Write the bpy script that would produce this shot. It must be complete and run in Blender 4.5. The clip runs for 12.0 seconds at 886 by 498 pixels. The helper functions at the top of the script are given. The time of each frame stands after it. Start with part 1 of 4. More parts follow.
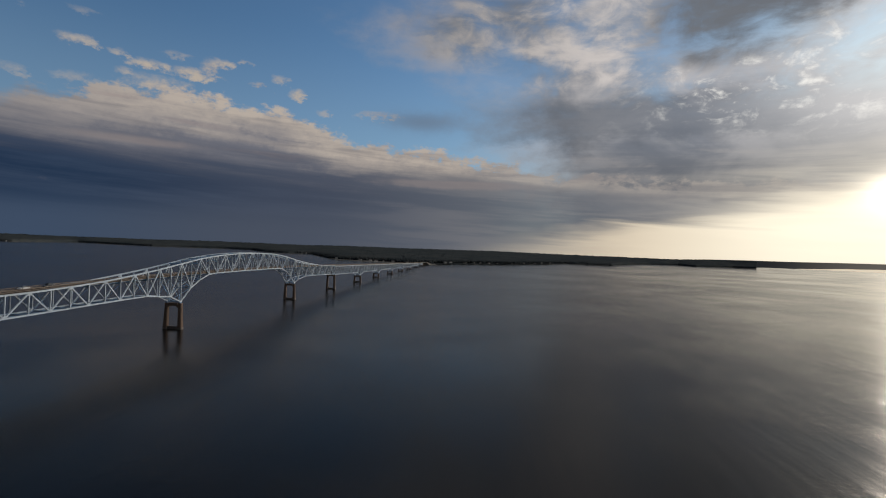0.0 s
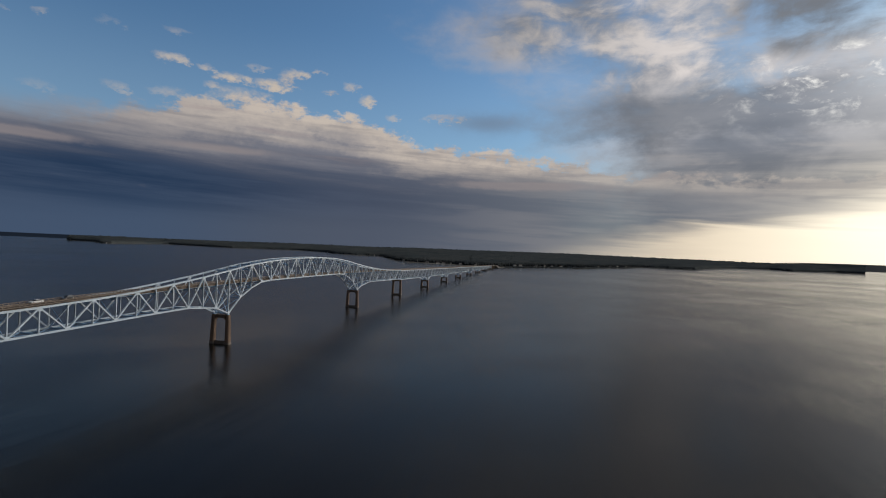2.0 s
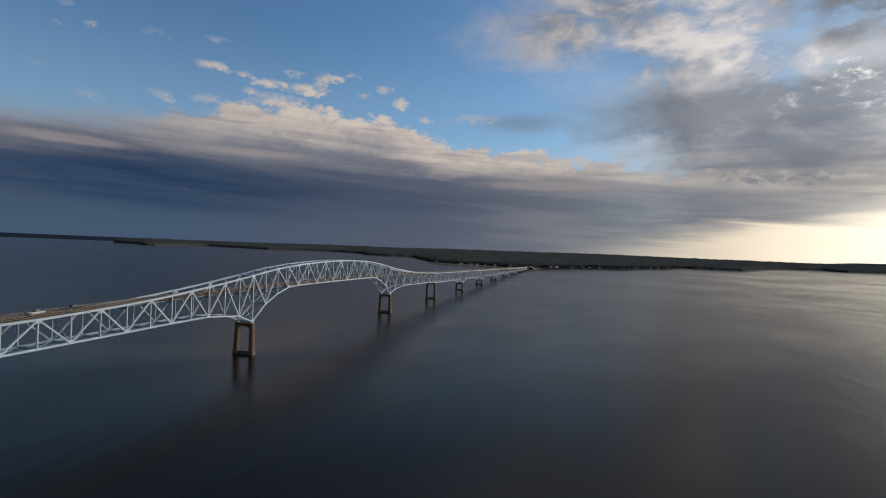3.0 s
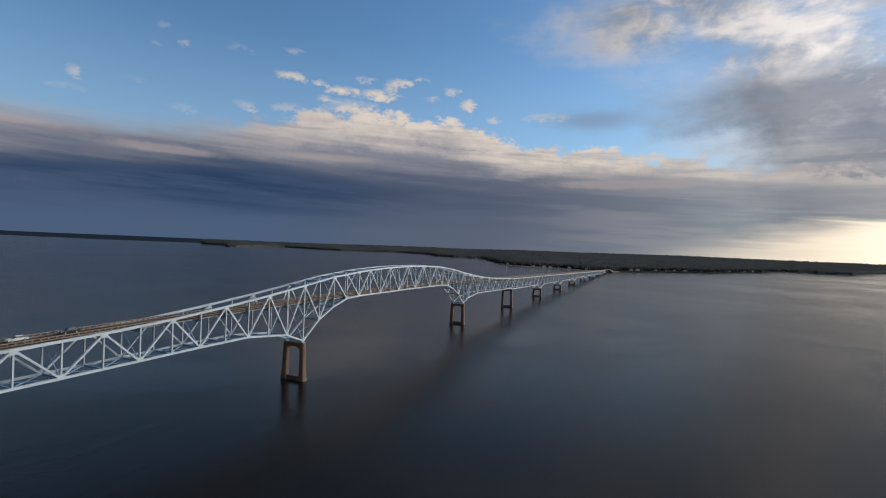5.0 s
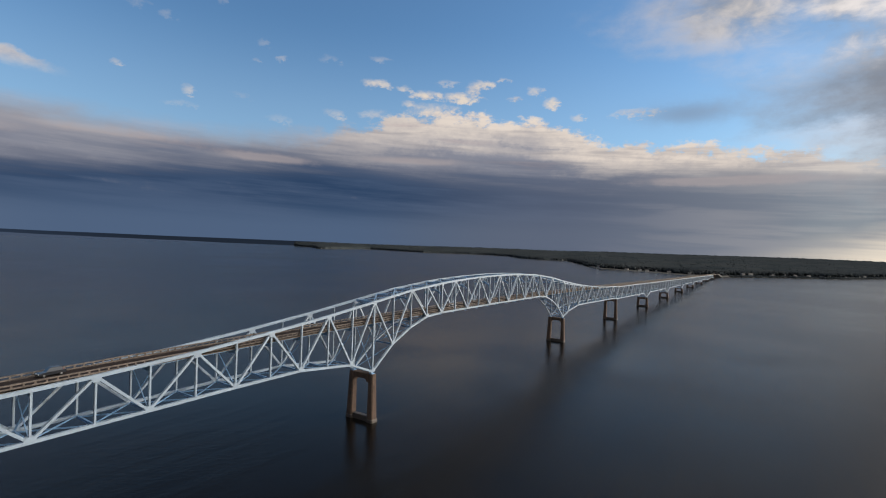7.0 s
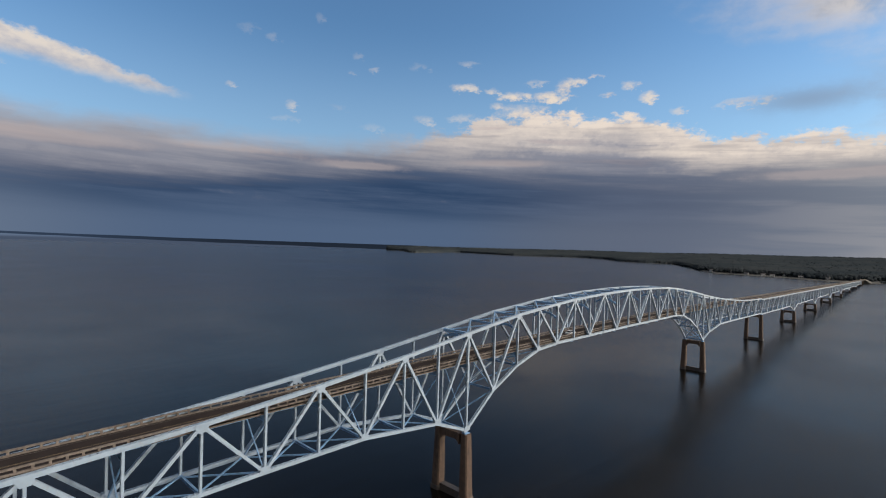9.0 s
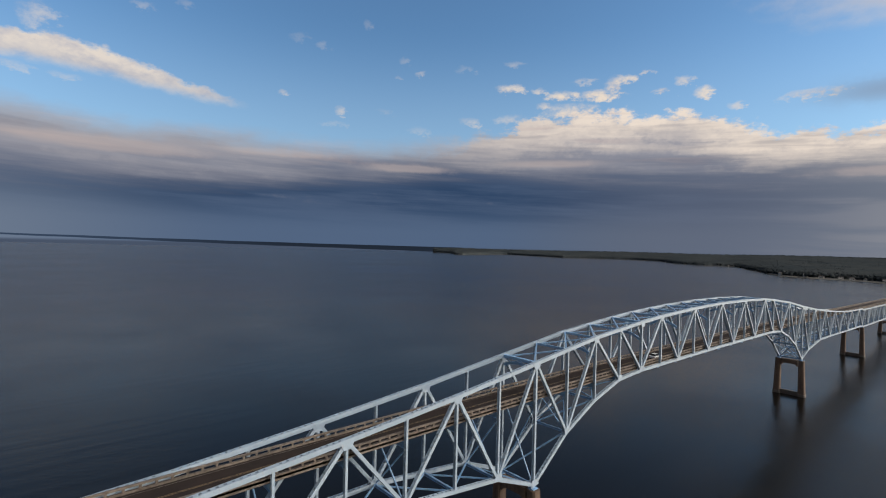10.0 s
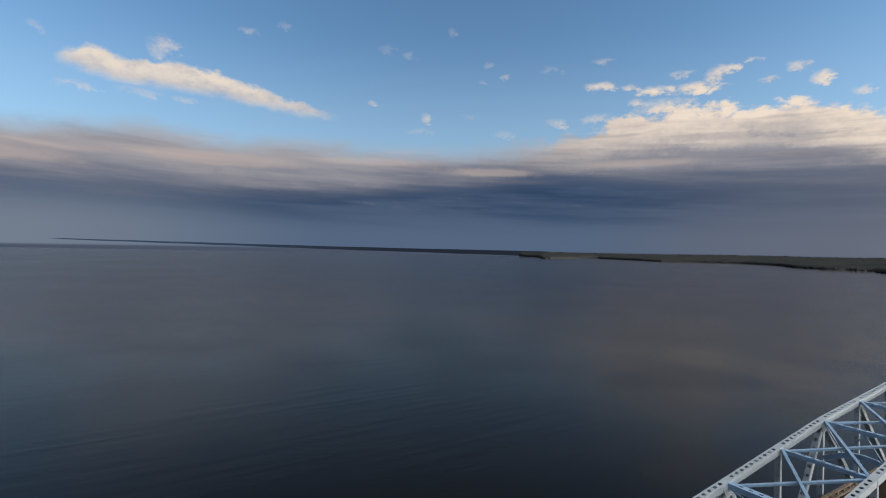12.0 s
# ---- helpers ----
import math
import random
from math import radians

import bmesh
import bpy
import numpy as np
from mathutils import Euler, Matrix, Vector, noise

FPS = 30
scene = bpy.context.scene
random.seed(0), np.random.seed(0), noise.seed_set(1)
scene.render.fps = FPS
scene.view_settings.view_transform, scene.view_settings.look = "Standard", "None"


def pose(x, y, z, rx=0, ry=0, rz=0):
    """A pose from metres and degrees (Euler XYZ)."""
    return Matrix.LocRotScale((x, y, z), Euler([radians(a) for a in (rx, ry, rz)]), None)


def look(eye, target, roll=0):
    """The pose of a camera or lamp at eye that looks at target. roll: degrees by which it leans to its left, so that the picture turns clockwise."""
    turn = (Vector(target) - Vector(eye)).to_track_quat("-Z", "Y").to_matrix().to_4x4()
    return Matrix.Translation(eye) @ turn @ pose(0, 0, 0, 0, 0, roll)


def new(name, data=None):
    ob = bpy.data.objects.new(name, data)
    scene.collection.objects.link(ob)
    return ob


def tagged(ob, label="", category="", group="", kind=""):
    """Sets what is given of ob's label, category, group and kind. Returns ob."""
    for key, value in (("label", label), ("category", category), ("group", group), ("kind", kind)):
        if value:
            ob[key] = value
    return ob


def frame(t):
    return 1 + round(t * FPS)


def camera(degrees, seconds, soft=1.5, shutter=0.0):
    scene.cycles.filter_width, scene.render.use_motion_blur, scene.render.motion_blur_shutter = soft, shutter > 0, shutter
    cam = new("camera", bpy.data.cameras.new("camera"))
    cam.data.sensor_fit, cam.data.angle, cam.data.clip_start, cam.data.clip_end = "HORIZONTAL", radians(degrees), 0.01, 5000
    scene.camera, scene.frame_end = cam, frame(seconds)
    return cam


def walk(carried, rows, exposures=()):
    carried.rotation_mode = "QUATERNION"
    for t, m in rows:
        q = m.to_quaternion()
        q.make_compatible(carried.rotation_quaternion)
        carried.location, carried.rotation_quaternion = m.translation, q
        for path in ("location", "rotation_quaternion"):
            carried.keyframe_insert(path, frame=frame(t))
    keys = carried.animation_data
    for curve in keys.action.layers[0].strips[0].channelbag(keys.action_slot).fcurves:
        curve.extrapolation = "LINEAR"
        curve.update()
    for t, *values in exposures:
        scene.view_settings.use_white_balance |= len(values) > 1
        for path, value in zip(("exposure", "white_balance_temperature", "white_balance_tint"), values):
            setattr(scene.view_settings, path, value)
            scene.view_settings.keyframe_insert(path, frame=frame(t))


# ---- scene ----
cam = camera(83.52, 12.0, soft=1.1)
walk(cam, [
    (0.0, pose(-310.94, -195.84, 59.46, 90.00, -2.29, -85.48)),
    (0.5, pose(-296.79, -193.02, 59.81, 90.01, -2.37, -83.67)),
    (1.0, pose(-283.27, -189.74, 60.39, 89.96, -2.42, -81.75)),
    (1.5, pose(-269.40, -185.93, 60.85, 89.90, -2.43, -79.72)),
    (2.0, pose(-256.00, -181.44, 61.15, 89.89, -2.39, -77.82)),
    (2.5, pose(-242.58, -176.52, 61.53, 89.86, -2.30, -75.91)),
    (3.0, pose(-229.86, -171.40, 61.92, 89.84, -2.20, -74.05)),
    (5.0, pose(-179.82, -146.44, 63.13, 89.66, -2.19, -66.24)),
    (5.5, pose(-167.96, -139.34, 63.59, 89.60, -2.18, -64.22)),
    (6.0, pose(-156.77, -132.31, 63.95, 89.55, -2.16, -61.81)),
    (6.5, pose(-145.87, -124.96, 64.15, 89.51, -2.13, -59.33)),
    (7.0, pose(-135.36, -117.11, 64.40, 89.48, -2.08, -56.76)),
    (9.0, pose(-97.43, -82.59, 65.69, 89.48, -1.58, -46.48)),
    (9.5, pose(-89.20, -73.07, 66.11, 89.53, -1.48, -43.89)),
    (10.0, pose(-81.36, -63.38, 66.55, 89.58, -1.36, -41.13)),
    (10.5, pose(-73.89, -53.07, 66.94, 89.64, -1.26, -38.39)),
    (11.0, pose(-67.07, -42.56, 67.34, 89.71, -1.13, -35.66)),
    (11.5, pose(-60.45, -31.52, 67.61, 89.78, -1.05, -33.36)),
    (12.0, pose(-53.22, -20.12, 67.32, 89.86, -0.99, -31.31)),
], exposures=[(0.0, -0.88, 6450, 10), (1.5, -0.70, 6420, 10), (3.0, -0.5, 6380, 10), (5.0, -0.24, 6330, 10), (7.0, -0.12, 6350, 10), (9.0, -0.06, 6420, 10), (10.5, -0.03, 6560, 10), (12.0, 0.0, 6780, 10)])

# the sun: low, over the river beyond the bridge's downstream side
SUN_AZ, SUN_EL = -40.3, 6.5


def lin(r, g, b):
    """Linear values of a colour given in 0..255."""
    return tuple((c / 255 / 12.92) if c <= 10 else ((c / 255 + 0.055) / 1.055) ** 2.4 for c in (r, g, b))


# ---------------------------------------------------------------- node helpers
class Nodes:
    """Short-hand for building a node tree out of sums and products."""

    def __init__(self, tree):
        self.tree = tree

    def node(self, kind):
        return self.tree.nodes.new(kind)

    def put(self, socket, value):
        if isinstance(value, bpy.types.NodeSocket):
            self.tree.links.new(value, socket)
        elif isinstance(value, (tuple, list)) and len(value) == 3 and socket.type == "RGBA":
            socket.default_value = (*value, 1)
        else:
            socket.default_value = value

    def math(self, op, *args):
        n = self.node("ShaderNodeMath")
        n.operation = op
        for s, a in zip(n.inputs, args):
            self.put(s, a)
        return n.outputs[0]

    def add(self, a, b): return self.math("ADD", a, b)
    def sub(self, a, b): return self.math("SUBTRACT", a, b)
    def mul(self, a, b): return self.math("MULTIPLY", a, b)
    def mad(self, a, b, c): return self.math("MULTIPLY_ADD", a, b, c)
    def top(self, a, b): return self.math("MAXIMUM", a, b)
    def low(self, a, b): return self.math("MINIMUM", a, b)

    def smooth(self, a, b, x, lo=0.0, hi=1.0):
        n = self.node("ShaderNodeMapRange")
        n.interpolation_type = "SMOOTHSTEP"
        for s, v in zip(n.inputs, (x, a, b, lo, hi)):
            self.put(s, v)
        return n.outputs[0]

    def vec(self, x, y, z):
        n = self.node("ShaderNodeCombineXYZ")
        for s, v in zip(n.inputs, (x, y, z)):
            self.put(s, v)
        return n.outputs[0]

    def noise(self, v, scale=1.0, detail=4.0, rough=0.55, warp=0.0):
        n = self.node("ShaderNodeTexNoise")
        self.put(n.inputs["Vector"], v)
        for k, x in (("Scale", scale), ("Detail", detail), ("Roughness", rough), ("Distortion", warp)):
            n.inputs[k].default_value = x
        return n.outputs["Fac"]

    def mix(self, f, a, b, blend="MIX"):
        n = self.node("ShaderNodeMix")
        n.data_type, n.blend_type = "RGBA", blend
        self.put(n.inputs[0], f), self.put(n.inputs[6], a), self.put(n.inputs[7], b)
        return n.outputs[2]

    def curve(self, x, lo, hi, stops, top):
        """A value along x in lo..hi, from (x, value) stops with values 0..top."""
        n = self.node("ShaderNodeValToRGB")
        self.put(n.inputs[0], self.mad(x, 1 / (hi - lo), -lo / (hi - lo)))
        r = n.color_ramp
        r.interpolation = "EASE"
        while len(r.elements) < len(stops):
            r.elements.new(0.5)
        for e, (p, v) in zip(r.elements, stops):
            e.position = (p - lo) / (hi - lo)
        for e, (p, v) in zip(r.elements, stops):
            e.color = (v / top, v / top, v / top, 1)
        return self.mul(n.outputs[0], top)


# ---------------------------------------------------------------- sky and sun
world = bpy.data.worlds.new("evening_sky")
scene.world = world
world.use_nodes = True
world.node_tree.nodes.clear()
w = Nodes(world.node_tree)
coord = w.node("ShaderNodeTexCoord")
split = w.node("ShaderNodeSeparateXYZ")
w.put(split.inputs[0], coord.outputs["Generated"])
AZ = w.mul(w.math("ARCTAN2", split.outputs[1], split.outputs[0]), 57.29578)
EL = w.mul(w.math("ARCSINE", split.outputs[2]), 57.29578)

sky = w.node("ShaderNodeTexSky")
sky.sky_type = "NISHITA"
sky.sun_disc = False
sky.sun_elevation = radians(SUN_EL + 6)
sky.sun_rotation = radians(90 - SUN_AZ)
sky.air_density, sky.dust_density, sky.ozone_density = 1.0, 0.6, 1.6
blue = w.mix(1.0, sky.outputs[0], (0.112, 0.151, 0.187), "MULTIPLY")


def field(x, y, seed, detail=5.0, rough=0.58, warp=0.0, tilt=0.0):
    """Noise about 0 with x and y waves to the degree."""
    e = w.sub(EL, w.mul(AZ, tilt)) if tilt else EL
    return w.sub(w.noise(w.vec(w.mul(AZ, x), w.mul(e, y), seed), 1.0, detail, rough, warp), 0.5)


def bump2(a, e, wa, we):
    """A soft round patch at azimuth a and elevation e."""
    x, y = w.mul(w.sub(AZ, a), 1 / wa), w.mul(w.sub(EL, e), 1 / we)
    return w.math("EXPONENT", w.mul(w.mad(x, x, w.mul(y, y)), -1.0))


big = field(0.09, 0.2, 1.7, 4, 0.55)
fine = field(0.5, 0.85, 4.2, 6, 0.62)
grainy = field(1.5, 2.4, 6.4, 5, 0.62)
streak = field(0.04, 0.55, 8.1, 6, 0.58, 0.0, 0.035)
ribs = field(0.07, 0.8, 9.3, 4, 0.5, 0.4, 0.035)
curl = field(0.26, 0.5, 12.6, 5, 0.55)

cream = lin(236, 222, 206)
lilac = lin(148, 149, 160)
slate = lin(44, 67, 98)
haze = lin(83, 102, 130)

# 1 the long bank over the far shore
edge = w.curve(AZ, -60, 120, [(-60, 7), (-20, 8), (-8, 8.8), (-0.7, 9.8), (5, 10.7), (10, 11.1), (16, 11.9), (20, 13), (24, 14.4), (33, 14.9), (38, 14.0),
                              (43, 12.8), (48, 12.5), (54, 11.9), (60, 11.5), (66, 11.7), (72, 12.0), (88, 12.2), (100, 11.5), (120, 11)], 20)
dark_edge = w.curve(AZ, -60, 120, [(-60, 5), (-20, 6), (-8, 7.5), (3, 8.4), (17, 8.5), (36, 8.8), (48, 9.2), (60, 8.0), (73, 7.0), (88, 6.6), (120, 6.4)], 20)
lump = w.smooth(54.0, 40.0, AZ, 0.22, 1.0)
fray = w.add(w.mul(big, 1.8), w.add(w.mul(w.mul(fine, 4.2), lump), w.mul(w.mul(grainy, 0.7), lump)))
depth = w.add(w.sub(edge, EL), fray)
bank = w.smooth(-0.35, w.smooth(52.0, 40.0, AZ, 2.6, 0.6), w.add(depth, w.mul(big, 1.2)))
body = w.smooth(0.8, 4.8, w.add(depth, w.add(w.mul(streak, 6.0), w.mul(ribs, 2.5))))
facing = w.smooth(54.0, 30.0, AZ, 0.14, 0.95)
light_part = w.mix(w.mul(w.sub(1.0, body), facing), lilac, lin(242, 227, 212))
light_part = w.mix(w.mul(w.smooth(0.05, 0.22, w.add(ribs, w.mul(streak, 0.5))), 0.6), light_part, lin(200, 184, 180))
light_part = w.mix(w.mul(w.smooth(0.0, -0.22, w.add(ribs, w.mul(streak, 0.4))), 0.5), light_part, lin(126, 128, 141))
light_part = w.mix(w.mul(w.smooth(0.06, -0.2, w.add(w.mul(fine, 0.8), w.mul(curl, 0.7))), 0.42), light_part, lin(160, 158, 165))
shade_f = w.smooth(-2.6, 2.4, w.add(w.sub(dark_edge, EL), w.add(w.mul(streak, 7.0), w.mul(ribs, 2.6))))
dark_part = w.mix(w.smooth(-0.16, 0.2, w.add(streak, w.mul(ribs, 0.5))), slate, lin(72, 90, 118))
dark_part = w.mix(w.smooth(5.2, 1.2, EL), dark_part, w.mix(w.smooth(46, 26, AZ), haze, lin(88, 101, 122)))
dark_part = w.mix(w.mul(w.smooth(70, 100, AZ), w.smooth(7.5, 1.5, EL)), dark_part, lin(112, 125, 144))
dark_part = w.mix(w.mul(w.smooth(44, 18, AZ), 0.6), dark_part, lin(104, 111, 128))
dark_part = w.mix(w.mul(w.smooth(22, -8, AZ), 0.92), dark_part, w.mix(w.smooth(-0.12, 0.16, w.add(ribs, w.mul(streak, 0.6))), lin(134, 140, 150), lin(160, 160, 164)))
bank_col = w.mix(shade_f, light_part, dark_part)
gaps = None
for a, e, wa, we in [(84.0, 8.9, 9.0, 0.75), (102.0, 7.6, 6.0, 0.8), (53.0, 8.6, 5.5, 0.45), (68.0, 9.6, 6.0, 0.4), (37.0, 9.3, 7.0, 0.5), (3.0, 7.4, 9.0, 0.5)]:
    g = bump2(a, e, wa, we)
    gaps = g if gaps is None else w.top(gaps, g)
gaps = w.smooth(0.15, 0.85, w.add(gaps, w.add(w.mul(streak, 1.6), w.mul(fine, 0.7))))
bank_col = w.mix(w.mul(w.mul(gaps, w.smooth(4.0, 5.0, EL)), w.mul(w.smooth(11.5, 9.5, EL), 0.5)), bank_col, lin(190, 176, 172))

# 2 the broken grey sheet towards the sun
rim = w.curve(EL, 0, 40, [(0, 20), (9.5, 19.3), (12, 21), (16, 23), (19, 25), (20.3, 30), (21.5, 34), (24, 35.5), (26.5, 32.5), (33, 29), (40, 28)], 60)
n_s = field(0.06, 0.13, 21.0, 5, 0.5, 0.4)
n_t = field(0.13, 0.26, 27.0, 6, 0.55, 0.5)
n_h = field(0.3, 0.55, 31.0, 6, 0.6, 0.6)
inside = w.add(w.sub(w.sub(rim, 20.0), AZ), w.add(w.mul(curl, 11.0), w.mul(fine, 5.0)))
cover = w.smooth(-5.0, 13.0, inside)
thin = w.mul(w.smooth(0.08, -0.2, w.add(n_s, w.add(w.mul(n_t, 0.5), w.mul(n_h, 0.3)))), w.smooth(14.0, 18.5, EL))
sheet_f = w.mul(cover, w.sub(1.0, w.mul(thin, 0.75)))
grey = w.mix(w.smooth(-0.2, 0.2, w.add(n_t, w.mul(streak, 0.6))), lin(132, 137, 147), lin(172, 172, 176))
cream_patch = w.mul(w.smooth(-0.12, 0.24, w.add(n_t, w.mul(n_h, 0.55))), w.mul(w.smooth(15.5, 19.0, EL), w.smooth(-26, -16, AZ)))
grey = w.mix(w.mul(cream_patch, w.smooth(-4.0, 14.0, AZ, 0.8, 0.38)), grey, lin(228, 219, 213))
grey = w.mix(w.mul(w.smooth(12.0, 1.0, inside), 0.8), grey, lin(226, 215, 209))
belt = w.mul(w.smooth(11.0, 13.0, w.add(EL, w.mul(curl, 5.0))), w.smooth(18.0, 15.5, w.add(EL, w.mul(curl, 5.0))))
grey = w.mix(w.mul(belt, w.smooth(-38, -26, AZ, 0.0, 0.7)), grey, lin(112, 117, 126))
lower = w.mul(w.smooth(13.0, 10.0, EL), w.smooth(0.02, 0.2, w.add(ribs, w.mul(fine, 0.3))))
grey = w.mix(w.mul(lower, 0.4), grey, lin(190, 184, 182))
bright = w.mul(w.smooth(0.0, 0.26, w.add(n_h, w.mul(grainy, 0.25))), w.low(w.mul(w.add(bump2(-28, 16.5, 9, 3.0), bump2(-37, 19, 5, 6)), 1.4), 1.0))
grey = w.mix(bright, grey, lin(255, 252, 244))
grey = w.mix(w.mul(w.smooth(-20, -42, AZ), 0.65), grey, lin(235, 232, 228))

lift = w.mad(w.mul(w.smooth(8, -26, AZ), w.smooth(8.0, 15.0, EL)), 0.85, 1.0)
grey = w.mix(1.0, grey, w.vec(lift, lift, lift), "MULTIPLY")
pall = w.smooth(0.3, 0.75, w.add(bump2(-25, 23.5, 10, 4.6), w.mul(n_t, 1.1)))
grey = w.mix(w.mul(pall, 0.9), grey, lin(132, 138, 147))
# extra brightness added to the unseen part of the sheet, for the river's reflection
near_sun = w.smooth(-36.0, -48.0, AZ, 1.0, 2.6)
grey = w.mix(1.0, grey, w.vec(near_sun, near_sun, near_sun), "MULTIPLY")

# 3 single small clouds: azimuth, elevation, half width, half height, strength
waz = w.add(AZ, w.add(w.mul(curl, 2.0), w.add(w.mul(fine, 2.0), w.mul(grainy, 1.0))))
wel = w.add(EL, w.add(w.mul(big, 0.6), w.add(w.mul(fine, 1.7), w.mul(grainy, 0.6))))
torn = w.add(w.mul(fine, 2.8), w.mul(grainy, 3.6))
puffs = None
for a, e, hw, hh, k in [
        (41.6, 17.5, 1.7, 0.6, 0.9), (38.4, 17.2, 0.9, 0.35, 0.7), (35.6, 16.6, 2.2, 0.55, 1.0), (32.0, 16.5, 2.0, 0.6, 1.0), (30.0, 17.3, 1.2, 0.9, 1.0), (28.9, 18.0, 1.2, 0.4, 0.9),
        (37.7, 15.6, 0.9, 0.35, 0.7), (33.2, 18.0, 1.2, 0.3, 0.5), (26.9, 18.3, 0.7, 0.25, 0.8), (25.6, 16.3, 1.1, 0.35, 0.75), (23.3, 17.3, 0.9, 0.45, 0.7),
        (21.4, 16.0, 1.1, 0.65, 1.0), (18.4, 14.4, 0.7, 0.4, 0.6), (51.9, 18.9, 0.6, 0.35, 0.8), (54.4, 18.3, 0.6, 0.2, 0.5), (53.6, 20.2, 0.6, 0.3, 0.35),
        (61.0, 14.6, 0.6, 0.4, 0.9), (67.2, 15.9, 0.5, 0.25, 0.8), (61.8, 13.2, 1.5, 0.35, 0.35), (47.0, 19.6, 1.1, 0.3, 0.22), (41.1, 20.0, 0.9, 0.35, 0.3),
        (63.0, 21.0, 0.6, 0.45, 0.35), (65.4, 21.5, 1.1, 0.5, 0.3), (80.4, 21.8, 1.3, 0.35, 0.5), (76.7, 22.8, 0.8, 0.35, 0.3), (58.1, 23.4, 0.5, 0.5, 0.3),
        (52.0, 12.9, 1.4, 0.4, 0.35), (45.8, 14.0, 1.1, 0.4, 0.45), (90.5, 14.5, 1.8, 0.4, 0.6), (95.5, 14.3, 1.7, 0.35, 0.7), (86.3, 14.4, 1.4, 0.35, 0.5),
        (88.2, 19.0, 1.3, 1.0, 0.85), (98.5, 18.6, 0.6, 0.4, 0.35), (12.6, 14.6, 2.4, 0.45, 0.7), (56.0, 14.6, 1.2, 0.3, 0.35), (35.0, 15.0, 3.0, 0.8, 0.6), (41.5, 14.2, 2.0, 0.6, 0.45)]:
    x, y = w.mul(w.sub(waz, a), 1 / hw), w.mul(w.sub(wel, e), 1 / hh)
    f = w.mul(w.smooth(-0.6, 1.7, w.add(w.sub(1.0, w.mad(x, x, w.mul(y, y))), torn)), w.mul(w.smooth(3.2, 1.4, w.mad(x, x, w.mul(y, y))), k))
    puffs = f if puffs is None else w.top(puffs, f)
# the wedge of cloud over the open river
wedge_top = w.curve(AZ, 65, 100, [(68, 13.6), (71.3, 14.4), (75.4, 15.5), (79.9, 16.6), (84, 17.6), (88, 17.7), (91.5, 17.2), (94, 18.0), (96, 17.3), (98, 16.4)], 20)
wedge_low = w.curve(AZ, 65, 100, [(68, 13.7), (71.3, 14.2), (75.4, 14.3), (79.9, 14.8), (84, 15.2), (88, 15.4), (91.5, 15.2), (94, 15.5), (96, 15.8), (98, 16.4)], 20)
under = w.sub(wedge_top, w.add(EL, w.add(w.mul(fine, 1.6), w.mul(grainy, 0.7))))
above = w.sub(w.add(EL, w.add(w.mul(curl, 0.8), w.mul(fine, 0.9))), wedge_low)
wedge = w.mul(w.mul(w.smooth(-0.15, 0.55, under), w.smooth(-0.55, 0.75, above)), w.mul(w.smooth(70.0, 73.0, AZ), w.smooth(97.6, 95.4, w.add(AZ, w.mul(fine, 3.0)))))
puffs = w.top(w.mul(puffs, w.smooth(44.0, 50.0, AZ, 1.0, 0.55)), w.mul(wedge, 0.9))
puff_col = w.mix(w.smooth(-0.3, 0.15, w.add(fine, w.mul(big, 0.5))), lin(190, 186, 192), cream)
puff_col = w.mix(w.mul(w.mul(wedge, w.smooth(1.6, 0.2, above)), 0.6), puff_col, lin(182, 182, 190))
dusk = w.mul(w.smooth(-0.6, 0.4, w.add(bump2(7.5, 14.2, 3.6, 0.7), w.mul(fine, 1.6))), bump2(7.5, 14.2, 4.4, 1.1))

veil = w.mul(w.smooth(24.0, 9.0, EL), 0.30)
col = w.mix(veil, blue, lin(176, 204, 230))
col = w.mix(puffs, col, puff_col)
col = w.mix(w.mul(dusk, 0.5), col, lin(130, 134, 146))
col = w.mix(sheet_f, col, grey)
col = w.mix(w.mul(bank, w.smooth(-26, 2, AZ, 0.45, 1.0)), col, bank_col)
# sunlight through the thin low cloud
sun_bars = w.smooth(-0.15, 0.15, w.add(ribs, w.mul(streak, 0.5)), 0.35, 1.0)
warm_low = w.mul(w.smooth(6.0, -20.0, w.add(AZ, w.mul(streak, 18.0))), w.smooth(3.1, 0.5, w.add(w.add(EL, w.mul(ribs, 5.0)), w.mul(w.add(AZ, 8.0), 0.15))))
col = w.mix(w.mul(warm_low, 0.92), col, w.mix(w.smooth(-12, -34, AZ), (1.4, 1.18, 0.88), (2.1, 1.9, 1.5)))
glow = w.mul(bump2(-43, 5.0, 14, 3.8), sun_bars)
col = w.mix(w.low(w.mul(glow, 1.25), 1.0), col, (2.3, 2.05, 1.6))
col = w.mix(bump2(-40.0, 6.4, 3.2, 1.5), col, (5.0, 4.5, 3.6))
# unseen bright patch added beside the view to lighten the river on that side
side_glare = bump2(-47.5, 7.0, 5.0, 5.5)
col = w.mix(side_glare, col, (15.0, 12.8, 9.6))
